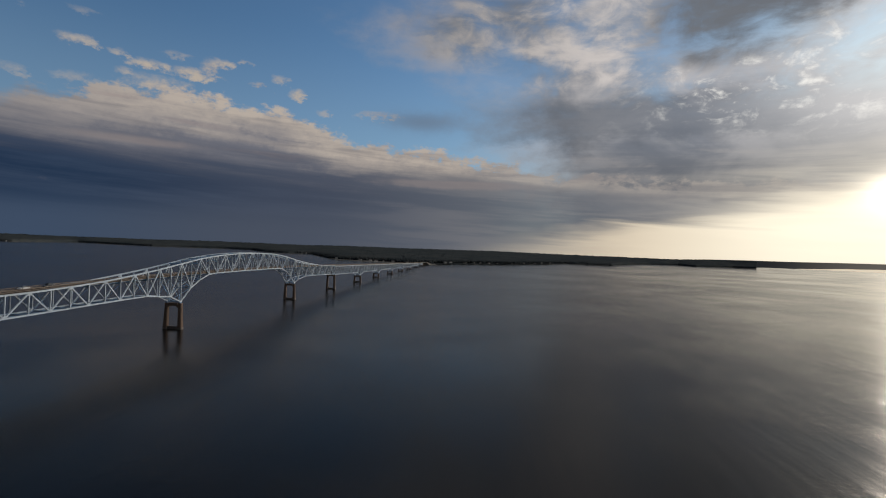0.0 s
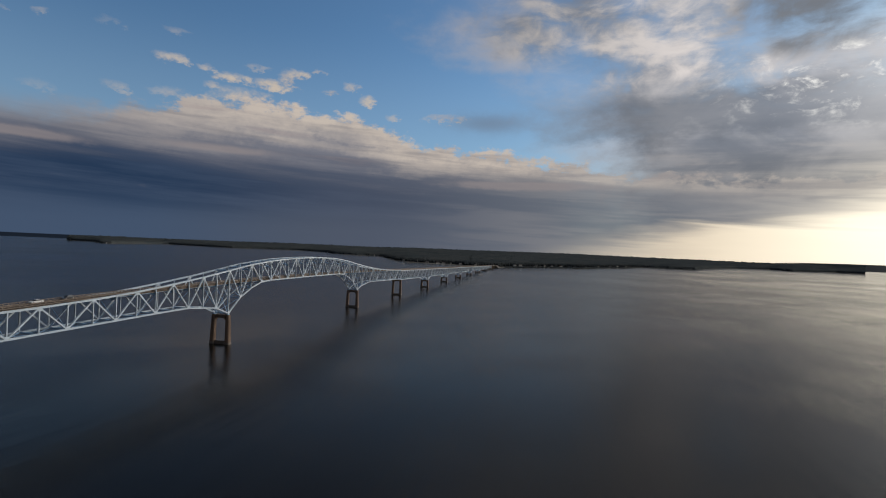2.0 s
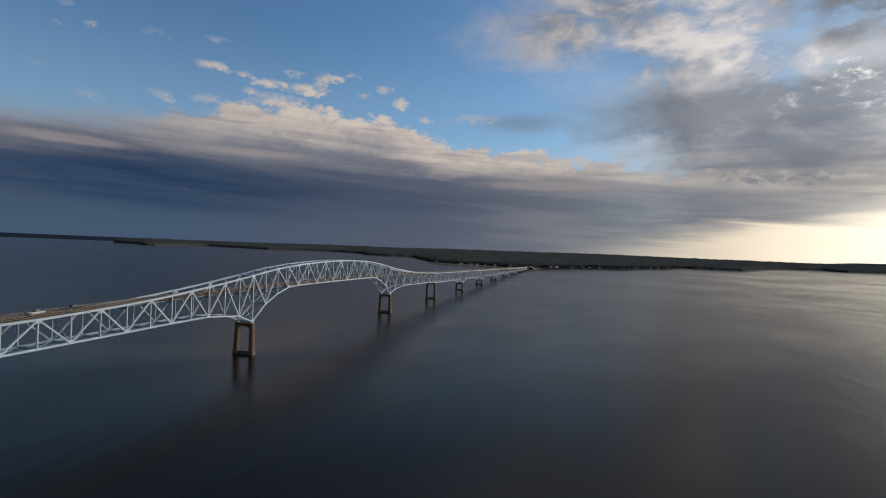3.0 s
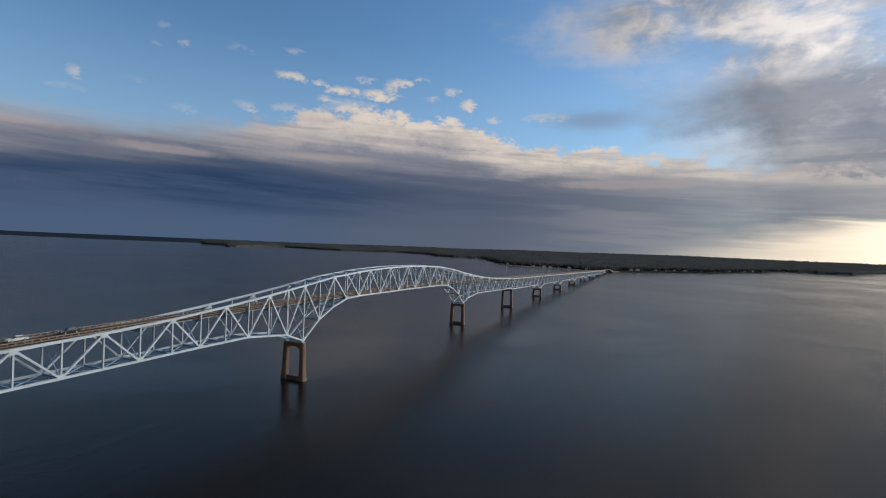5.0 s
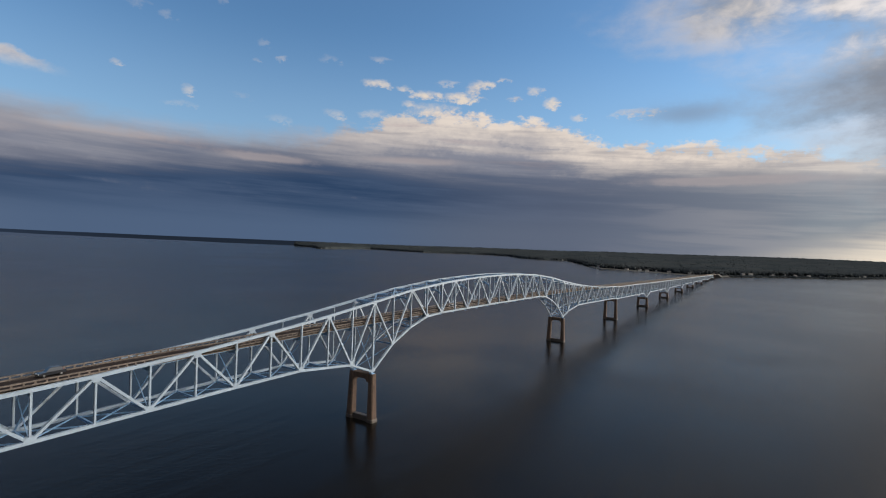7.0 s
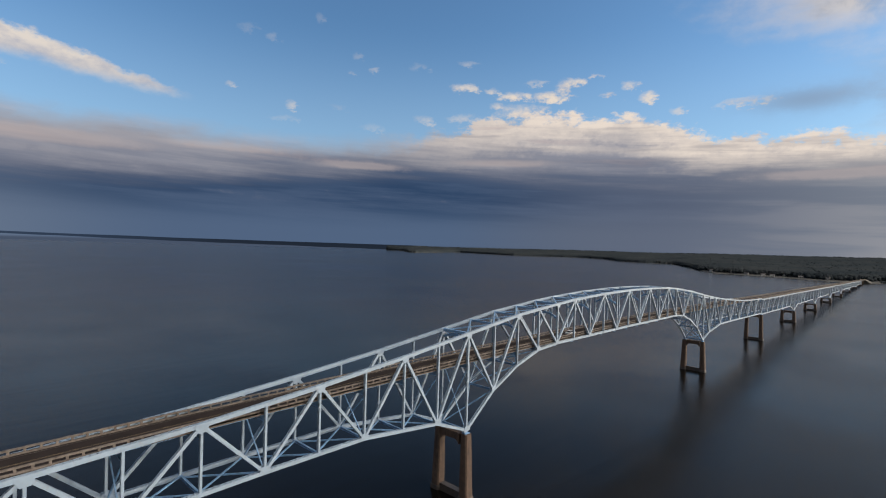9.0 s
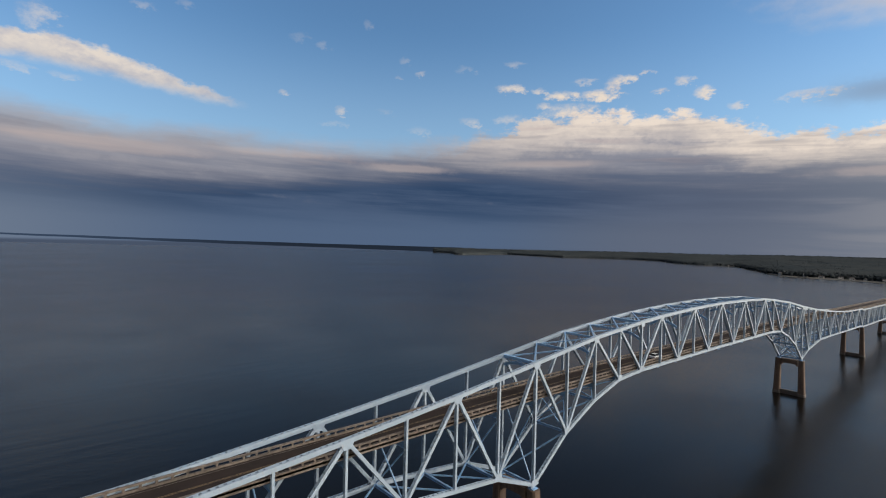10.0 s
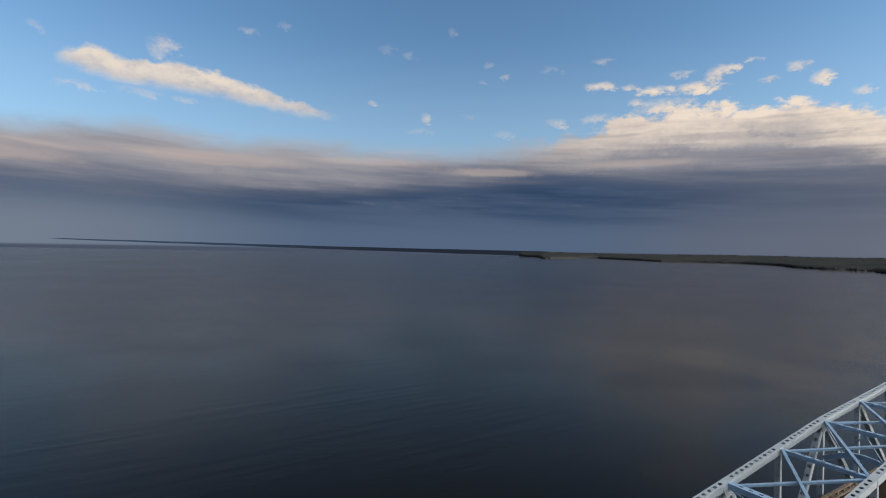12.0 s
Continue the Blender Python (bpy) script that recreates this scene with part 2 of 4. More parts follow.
# unseen cloud added overhead and behind: dims water and piers, brightens the sunward water
lid = w.mul(w.smooth(27.0, 34.0, w.add(EL, w.mul(curl, 6.0))), 0.85)
over = w.mix(w.smooth(-0.2, 0.2, n_t), lin(62, 67, 76), lin(92, 96, 104))
over = w.mix(w.mul(w.smooth(44.0, 2.0, AZ), w.smooth(-130.0, -70.0, AZ)), over, w.mix(w.smooth(-8.0, -42.0, AZ), (1.7, 1.6, 1.5), (4.2, 3.75, 3.2)))
col = w.mix(lid, col, over)
back = w.smooth(104.0, 136.0, w.add(w.math("ABSOLUTE", AZ), w.mul(curl, 20.0)))
col = w.mix(w.mul(back, 0.85), col, w.mix(w.smooth(-0.2, 0.2, w.add(n_t, streak)), lin(70, 80, 100), lin(104, 110, 124)))
# distant shore and water past the edge of sight
far_top = w.curve(AZ, -60, 110, [(-60, 1.1), (-44, 1.16), (-38, 1.2), (-28, 1.08), (-22, 1.0), (48, 0.8), (60, 0.86), (70, 0.94), (78, 1.04), (87, 1.16), (92, 1.23), (97, 1.29), (110, 1.3)], 2)
far_low = w.curve(AZ, -60, 110, [(-60, 0.8), (-44, 0.72), (-37, 0.70), (-35, 0.64), (-32, 0.5), (-30, 0.4), (-27, 0.28), (48, 0.22), (56, 0.34), (62, 0.46), (67, 0.53), (71, 0.61), (76, 0.72), (82, 0.87), (87, 0.98), (92, 1.09), (97, 1.20), (110, 1.28)], 2)
far_land = w.top(w.mul(w.smooth(97.5, 96.0, AZ), w.smooth(46, 47.5, AZ)), w.smooth(-22, -24, AZ))
below = w.smooth(-0.1, -0.4, EL)
open_water = w.mix(w.smooth(10, -30, AZ), lin(73, 84, 103), (1.42, 1.2, 0.9))
col = w.mix(below, col, open_water)
band = w.mul(w.smooth(0.02, -0.02, w.sub(EL, w.sub(far_top, 1.0))), w.smooth(-0.02, 0.02, w.sub(EL, w.sub(far_low, 1.0))))
shore_haze = w.mix(w.smooth(62, 96, AZ), lin(34, 42, 54), lin(56, 71, 93))
shore_haze = w.mix(w.smooth(0, -10, AZ), shore_haze, w.mix(w.smooth(-28, -38, AZ), lin(52, 54, 57), lin(128, 122, 114)))
col = w.mix(w.mul(band, far_land), col, shore_haze)
out = w.node("ShaderNodeOutputWorld")
bg = w.node("ShaderNodeBackground")
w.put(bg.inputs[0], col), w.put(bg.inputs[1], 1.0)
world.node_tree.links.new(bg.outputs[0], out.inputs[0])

sun = new("sun", bpy.data.lights.new("sun", "SUN"))
sun.data.energy, sun.data.angle, sun.data.color = 1.9, radians(2.0), (1.0, 0.87, 0.72)
a, e = radians(SUN_AZ), radians(SUN_EL)
sun.matrix_world = look((0, 0, 0), (-math.cos(a) * math.cos(e), -math.sin(a) * math.cos(e), -math.sin(e)))


# ---------------------------------------------------------------- materials
def material(name, base, rough=0.6, metal=0.0, grain=None, stains=None, bump=None, spread=0.0):
    """grain: (size, other colour, share); stains: (size, colour, share, stretch z); bump: (size, height); spread: brightness range between objects."""
    mat = bpy.data.materials.new(name)
    mat.use_nodes = True
    n = Nodes(mat.node_tree)
    p = mat.node_tree.nodes["Principled BSDF"]
    tc = n.node("ShaderNodeTexCoord")
    geo = n.node("ShaderNodeNewGeometry")
    pos = geo.outputs["Position"]
    c = base
    if grain:
        size, other, share = grain
        c = n.mix(n.mul(n.smooth(0.3, 0.7, n.noise(pos, 1 / size, 5, 0.6)), share), c, other)
    if stains:
        size, other, share, tall = stains
        m = n.node("ShaderNodeMapping")
        n.put(m.inputs[0], pos)
        m.inputs["Scale"].default_value = (1, 1, 1 / tall)
        c = n.mix(n.mul(n.smooth(0.52, 0.72, n.noise(m.outputs[0], 1 / size, 6, 0.65)), share), c, other)
    if spread:
        info = n.node("ShaderNodeObjectInfo")
        v = n.mad(info.outputs["Random"], 2 * spread, 1 - spread)
        c = n.mix(1.0, c, n.vec(v, v, v), "MULTIPLY")
    n.put(p.inputs["Base Color"], c)
    p.inputs["Roughness"].default_value, p.inputs["Metallic"].default_value = rough, metal
    if bump:
        size, height = bump
        b = n.node("ShaderNodeBump")
        b.inputs["Distance"].default_value = height
        n.put(b.inputs["Height"], n.noise(pos, 1 / size, 4, 0.6))
        n.put(p.inputs["Normal"], b.outputs[0])
    return mat


STEEL = material("pale_blue_grey_paint", (0.285, 0.36, 0.445), 0.5, grain=(2.5, (0.235, 0.305, 0.385), 0.7), stains=(0.5, (0.26, 0.20, 0.16), 0.3, 1.5), spread=0.05)
# same paint for inner members, blue skylit shade put into its colour
STEEL_INNER = material("shaded_blue_grey_paint", (0.18, 0.33, 0.53), 0.5, grain=(1.6, (0.12, 0.22, 0.36), 0.8), stains=(0.5, (0.26, 0.18, 0.12), 0.4, 2.0), spread=0.07)
CONCRETE = material("brown_stained_concrete", (0.105, 0.068, 0.048), 0.85, grain=(1.2, (0.062, 0.040, 0.030), 0.8), stains=(1.1, (0.036, 0.023, 0.018), 0.95, 6.0), bump=(0.5, 0.03))
WET = material("wet_weedy_concrete", (0.05, 0.04, 0.035), 0.5, grain=(0.7, (0.09, 0.075, 0.06), 0.7), bump=(0.3, 0.05))
PARAPET = material("weathered_parapet_concrete", (0.165, 0.135, 0.113), 0.85, grain=(0.8, (0.075, 0.062, 0.054), 0.9), stains=(0.6, (0.06, 0.04, 0.028), 0.95, 1.2), spread=0.08)
ASPHALT = material("worn_asphalt", (0.022, 0.017, 0.016), 0.92, grain=(3.5, (0.033, 0.025, 0.023), 0.8), stains=(1.4, (0.03, 0.026, 0.024), 0.6, 1.0), bump=(0.08, 0.004))
ASPHALT.node_tree.nodes["Principled BSDF"].inputs["Specular IOR Level"].default_value = 0.12
YELLOW = material("faded_yellow_line", (0.085, 0.058, 0.03), 0.7, grain=(0.6, (0.2, 0.14, 0.06), 0.9))
WHITE = material("faded_white_line", (0.14, 0.13, 0.12), 0.8, grain=(0.6, (0.06, 0.052, 0.048), 0.9))
RUBBER = material("black_rubber", (0.02, 0.02, 0.02), 0.8)
CHROME = material("dull_alloy", (0.5, 0.5, 0.52), 0.35, 0.9)
CAR_WHITE = material("white_car_paint", (0.55, 0.56, 0.58), 0.45)
CAR_DARK = material("black_car_paint", (0.025, 0.027, 0.032), 0.2)
CAR_GREY = material("silver_car_paint", (0.36, 0.38, 0.40), 0.45)
GLASS = material("dark_glass", (0.015, 0.018, 0.022), 0.06)
RED = material("red_lens", (0.35, 0.02, 0.015), 0.3)
LAMP = material("clear_lens", (0.7, 0.7, 0.68), 0.15)
SAND = material("beach_sand", (0.05, 0.047, 0.043), 0.9, grain=(9.0, (0.045, 0.045, 0.038), 0.95))
SIDING = material("pale_siding", (0.55, 0.53, 0.50), 0.7, grain=(2.0, (0.4, 0.385, 0.36), 0.8), spread=0.4)
ROOFING = material("grey_shingle", (0.12, 0.115, 0.115), 0.85, grain=(1.5, (0.08, 0.078, 0.078), 0.8), spread=0.3)
MARKER = material("dark_weathered_timber", (0.05, 0.045, 0.04), 0.8, grain=(0.5, (0.09, 0.08, 0.07), 0.8))


def foliage():
    mat = bpy.data.materials.new("hazy_woodland_leaves")
    mat.use_nodes = True
    n = Nodes(mat.node_tree)
    p = mat.node_tree.nodes["Principled BSDF"]
    geo = n.node("ShaderNodeNewGeometry")
    far = n.noise(geo.outputs["Position"], 0.006, 4, 0.6)
    # dark leaf tones with the blue-grey of distance haze mixed into the colour
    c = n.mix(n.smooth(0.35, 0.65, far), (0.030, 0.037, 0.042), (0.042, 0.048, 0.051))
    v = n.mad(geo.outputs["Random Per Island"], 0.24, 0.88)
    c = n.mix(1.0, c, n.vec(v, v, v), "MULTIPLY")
    n.put(p.inputs["Base Color"], c)
    p.inputs["Roughness"].default_value = 0.9
    p.inputs["Specular IOR Level"].default_value = 0.0
    return mat


LEAVES = foliage()


def river():
    mat = bpy.data.materials.new("river_water")
    mat.use_nodes = True
    n = Nodes(mat.node_tree)
    p = mat.node_tree.nodes["Principled BSDF"]
    geo = n.node("ShaderNodeNewGeometry")
    m = n.node("ShaderNodeMapping")
    n.put(m.inputs[0], geo.outputs["Position"])
    m.inputs["Rotation"].default_value = (0, 0, radians(-4))
    m.inputs["Scale"].default_value = (0.11, 1.0, 1.0)
    pos = geo.outputs["Position"]
    slick = n.noise(pos, 0.0035, 4, 0.5)
    gust = n.noise(pos, 0.02, 4, 0.6)
    calm = n.smooth(0.40, 0.62, n.mad(gust, 0.3, n.mul(slick, 0.72)))
    n.put(p.inputs["Base Color"], n.mix(slick, (0.004, 0.0035, 0.003), (0.006, 0.005, 0.004)))
    n.put(p.inputs["Roughness"], n.mad(calm, 0.05, 0.165))
    p.inputs["IOR"].default_value = 1.165
    p.inputs["Specular Tint"].default_value = (1.0, 0.97, 0.93, 1)
    swell = n.noise(m.outputs[0], 0.17, 2, 0.4)
    chop = n.noise(pos, 0.55, 5, 0.66, 0.4)
    patch = n.smooth(0.40, 0.66, n.noise(pos, 0.011, 3, 0.5), 0.3, 1.4)
    b = n.node("ShaderNodeBump")
    b.inputs["Strength"].default_value = 1.0
    b.inputs["Distance"].default_value = 1.0
    n.put(b.inputs["Height"], n.mad(n.mul(swell, 0.19), n.mad(calm, 0.65, 0.38), n.mul(chop, n.mul(patch, 0.10))))
    n.put(p.inputs["Normal"], b.outputs[0])
    return mat


WATER = river()


# ---------------------------------------------------------------- mesh helpers
class Shape:
    """Collects vertices and faces of one mesh."""

    def __init__(self):
        self.v, self.f = [], []

    def add(self, verts, faces):
        k = len(self.v)
        self.v += [tuple(p) for p in verts]
        self.f += [tuple(i + k for i in f) for f in faces]
        return self

    def box(self, lo, hi):
        (x0, y0, z0), (x1, y1, z1) = lo, hi
        return self.add([(x0, y0, z0), (x1, y0, z0), (x1, y1, z0), (x0, y1, z0), (x0, y0, z1), (x1, y0, z1), (x1, y1, z1), (x0, y1, z1)],
                        [(0, 3, 2, 1), (4, 5, 6, 7), (0, 1, 5, 4), (1, 2, 6, 5), (2, 3, 7, 6), (3, 0, 4, 7)])

    def prism(self, outline, shift):
        """A flat outline of points, drawn out by the vector shift."""
        n = len(outline)
        pts = [Vector(p) for p in outline]
        s = Vector(shift)
        return self.add(pts + [p + s for p in pts], [tuple(range(n))[::-1], tuple(range(n, 2 * n))] + [(i, (i + 1) % n, n + (i + 1) % n, n + i) for i in range(n)])

    def loft(self, rings, caps=True):
        n = len(rings[0])
        faces = [(i * n + j, i * n + (j + 1) % n, (i + 1) * n + (j + 1) % n, (i + 1) * n + j) for i in range(len(rings) - 1) for j in range(n)]
        if caps:
            faces += [tuple(range(n))[::-1], tuple(range((len(rings) - 1) * n, len(rings) * n))]
        return self.add([p for r in rings for p in r], faces)

    def mesh(self, name, mat):
        me = bpy.data.meshes.new(name)
        me.from_pydata(self.v, [], self.f)
        me.materials.append(mat)
        me.update()
        return me


def part(name, shape, mat, parent, label=""):
    ob = new(name, shape.mesh(name, mat))
    ob.parent = parent
    return tagged(ob, label)


def thing(name, label, category, at=(0, 0, 0), group="", kind=""):
    ob = new(name)
    ob.location = at
    return tagged(ob, label, category, group, kind)


def axes(a, b, side):
    a, b = Vector(a), Vector(b)
    t = (b - a).normalized()
    s = Vector(side)
    s = (s - t * s.dot(t)).normalized()
    return a, b, t, s, t.cross(s)


def bar(a, b, wide, high, side=(0, 1, 0), shape=None):
    """A plain bar from a to b; wide is measured along side."""
    a, b, t, s, n = axes(a, b, side)
    ring = lambda p: [p + s * (i * wide / 2) + n * (j * high / 2) for i, j in ((-1, -1), (1, -1), (1, 1), (-1, 1))]
    return (shape or Shape()).loft([ring(a), ring(b)])


def i_bar(a, b, wide, high, side=(0, 1, 0), shape=None):
    """A rolled beam: two flanges and a web."""
    a, b, t, s, n = axes(a, b, side)
    shape = shape or Shape()
    for i0, i1, j0, j1 in ((-wide / 2, wide / 2, high / 2 - 0.05, high / 2), (-wide / 2, wide / 2, -high / 2, -high / 2 + 0.05), (-0.03, 0.03, -high / 2 + 0.05, high / 2 - 0.05)):
        ring = lambda p: [p + s * i + n * j for i, j in ((i0, j0), (i1, j0), (i1, j1), (i0, j1))]
        shape.loft([ring(a), ring(b)])
    return shape


def cover_plate_bar(a, b, wide, high, step=0.98, hole=(0.25, 0.18), side=(0, 1, 0)):
    """A hollow box bar whose two cover plates carry a row of hand holes."""
    a, b, t, s, n = axes(a, b, side)
    long = (b - a).length
    shape = Shape()
    at = lambda x, i, j: a + t * x + s * i + n * j
    w2, h2 = wide / 2, high / 2
    for i in (-w2, w2):
        shape.add([at(0, i, -h2), at(long, i, -h2), at(long, i, h2), at(0, i, h2)], [(0, 1, 2, 3)])
        q = i * 0.93
        shape.add([at(0, q, -h2), at(long, q, -h2), at(long, q, h2), at(0, q, h2)], [(0, 1, 2, 3)])
    shape.add([at(0, i, j) for i, j in ((-w2, -h2), (w2, -h2), (w2, h2), (-w2, h2))] + [at(long, i, j) for i, j in ((-w2, -h2), (w2, -h2), (w2, h2), (-w2, h2))], [(0, 1, 2, 3), (4, 5, 6, 7)])
    count = max(1, round(long / step) - 1)
    inset = (long - count * step) / 2
    for j in (-h2, h2):
        for x0, x1 in ((0, inset), (long - inset, long)):
            shape.add([at(x0, -w2, j), at(x1, -w2, j), at(x1, w2, j), at(x0, w2, j)], [(0, 1, 2, 3)])
        for c in range(count):
            m = inset + (c + 0.5) * step
            outer = [(m - step / 2, -w2), (m, -w2), (m + step / 2, -w2), (m + step / 2, 0), (m + step / 2, w2), (m, w2), (m - step / 2, w2), (m - step / 2, 0)]
            inner = [(m - hole[0] * 0.62, -hole[1]), (m, -hole[1]), (m + hole[0] * 0.62, -hole[1]), (m + hole[0], 0), (m + hole[0] * 0.62, hole[1]), (m, hole[1]), (m - hole[0] * 0.62, hole[1]), (m - hole[0], 0)]
            deep = j * 0.9
            shape.add([at(x, i, j) for x, i in outer] + [at(x, i, j) for x, i in inner] + [at(x, i, deep) for x, i in inner],
                      [(q, (q + 1) % 8, 8 + (q + 1) % 8, 8 + q) for q in range(8)] + [(8 + q, 8 + (q + 1) % 8, 16 + (q + 1) % 8, 16 + q) for q in range(8)])
    return shape


# ---------------------------------------------------------------- water and land
def ring_sheet(name, inner, outer, steps, centre, z):
    """A round sheet with rings that grow outwards."""
    s = Shape()
    n = 96
    radii = [inner * (outer / inner) ** (i / steps) for i in range(steps + 1)]
    pts = [(centre[0], centre[1], z)] + [(centre[0] + r * math.cos(2 * math.pi * i / n), centre[1] + r * math.sin(2 * math.pi * i / n), z) for r in radii for i in range(n)]
    faces = [(0, 1 + i, 1 + (i + 1) % n) for i in range(n)]
    for k in range(steps):
        o = 1 + k * n
        faces += [(o + i, o + n + i, o + n + (i + 1) % n, o + (i + 1) % n) for i in range(n)]
    s.add(pts, faces)
    return s


MID = (-180.0, -110.0)
REACH = 4820.0
water = new("water", ring_sheet("water", 50, 6500, 14, MID, 0.0).mesh("water", WATER))
tagged(water, "calm dark grey river water mirroring the evening sky", "water", kind="structure")

# the far shore, as azimuth from MID and distance
SHORE = [(-43.0, 8200), (-38, 4800), (-35, 4780), (-32, 4720), (-29.8, 4640), (-27.5, 4600), (-24.3, 4060), (-22.5, 4480), (-19.8, 4140), (-18.0, 3560), (-16.6, 2890), (-14.6, 2860), (-11.4, 2880), (-9.8, 2480),
         (-5.7, 2040), (-2.0, 1890), (1.0, 1760), (3.6, 1660), (6.2, 1640), (9.5, 1720), (12.4, 1780), (15.0, 1820), (16.2, 2020), (17.5, 2400), (18.6, 2790), (21.5, 2780), (24.0, 2980), (25.3, 3450), (28.2, 3690), (32.0, 3700),
         (35.0, 3680), (38.4, 4050), (41.0, 4420), (42.6, 4300), (44.4, 3960), (46.0, 3760), (46.8, 3800), (47.6, 4500), (50.7, 4950), (56.5, 5450), (61.0, 6200), (64.0, 7300)]
CREST = [(-43, 66), (-34, 67), (-28, 64), (-22, 55), (-18, 51), (-9, 56), (0, 57), (8, 55), (17, 50), (22, 48), (33, 46), (43, 45), (49, 47), (53, 46), (57, 38), (61, 24), (65, 12)]


def along(table, a):
    for (a0, v0), (a1, v1) in zip(table, table[1:]):
        if a <= a1:
            f = max(0.0, (a - a0) / (a1 - a0))
            return v0 + (v1 - v0) * f
    return table[-1][1]


def shore_at(a):
    wob = noise.noise(Vector((a * 0.9, 3.1, 0))) * 30 + noise.noise(Vector((a * 3.1, 7.7, 0))) * 12
    return min(REACH - 10, along(SHORE, a) + wob * (0.35 if 2 < a < 7 else 1))


def ground_at(a, r):
    """Height of the land at azimuth a and distance r from MID."""
    r0 = shore_at(a)
    f = max(0.0, min(1.0, (r - r0) / max(60.0, REACH - r0)))
    hill = noise.noise(Vector((a * 0.16, r * 0.0011, 5.0))) * 5
    return min(1.6, (r - r0) * 0.05 + 0.1) + f ** 0.8 * (along(CREST, a) - 19) + hill * min(1.0, (r - r0) / 500)


def spot(a, r):
    return MID[0] + r * math.cos(radians(a)), MID[1] + r * math.sin(radians(a))


def build_land():
    s = Shape()
    cols = [-29.5 + 79 * i / 316 for i in range(317)]
    fr = [0, 0.004, 0.01, 0.02, 0.04, 0.07, 0.11, 0.16, 0.22, 0.3, 0.4, 0.52, 0.66, 0.82, 1.0]
    pts = []
    for a in cols:
        r0 = shore_at(a)
        x, y = spot(a, r0 - 6)
        pts.append((x, y, -1.5))
        for f in fr:
            r = r0 + f * (REACH - r0)
            x, y = spot(a, r)
            pts.append((x, y, ground_at(a, r)))
    n = len(fr) + 1
    s.add(pts, [(i * n + j, i * n + j + 1, (i + 1) * n + j + 1, (i + 1) * n + j) for i in range(len(cols) - 1) for j in range(n - 1)])
    ob = new("ground", s.mesh("ground", SAND))
    return tagged(ob, "low sandy wooded river bank", "ground", kind="structure")


build_land()


def crown(s, x, y, z, r, h, rng):
    """One rough tree crown of eight sides, uneven."""
    rings = []
    for f, q in ((0.0, 0.45), (0.3, 1.0), (0.62, 0.85), (0.86, 0.5)):
        o = rng.random() * 6.28
        rings.append([(x + r * q * (0.75 + 0.5 * rng.random()) * math.cos(o + k * 1.2566), y + r * q * (0.75 + 0.5 * rng.random()) * math.sin(o + k * 1.2566), z + h * (f + 0.12 * (rng.random() - 0.5))) for k in range(5)])
    k = len(s.v)
    s.v += [p for ring in rings for p in ring] + [(x + r * 0.3 * (rng.random() - 0.5), y + r * 0.3 * (rng.random() - 0.5), z + h)]
    for i in range(3):
        s.f += [(k + i * 5 + j, k + i * 5 + (j + 1) % 5, k + i * 5 + 5 + (j + 1) % 5, k + i * 5 + 5 + j) for j in range(5)]
    s.f += [(k + 15 + j, k + 15 + (j + 1) % 5, k + 20) for j in range(5)]


def clear(a):
    """Open ground between the water and the closed wood."""
    return 7 + 42 * max(0.0, min(1.0, (a + 13) / 3, (17.4 - a) / 2)) + 46 * max(0.0, min(1.0, (a + 12) / 2, (3.2 - a) / 1.2))


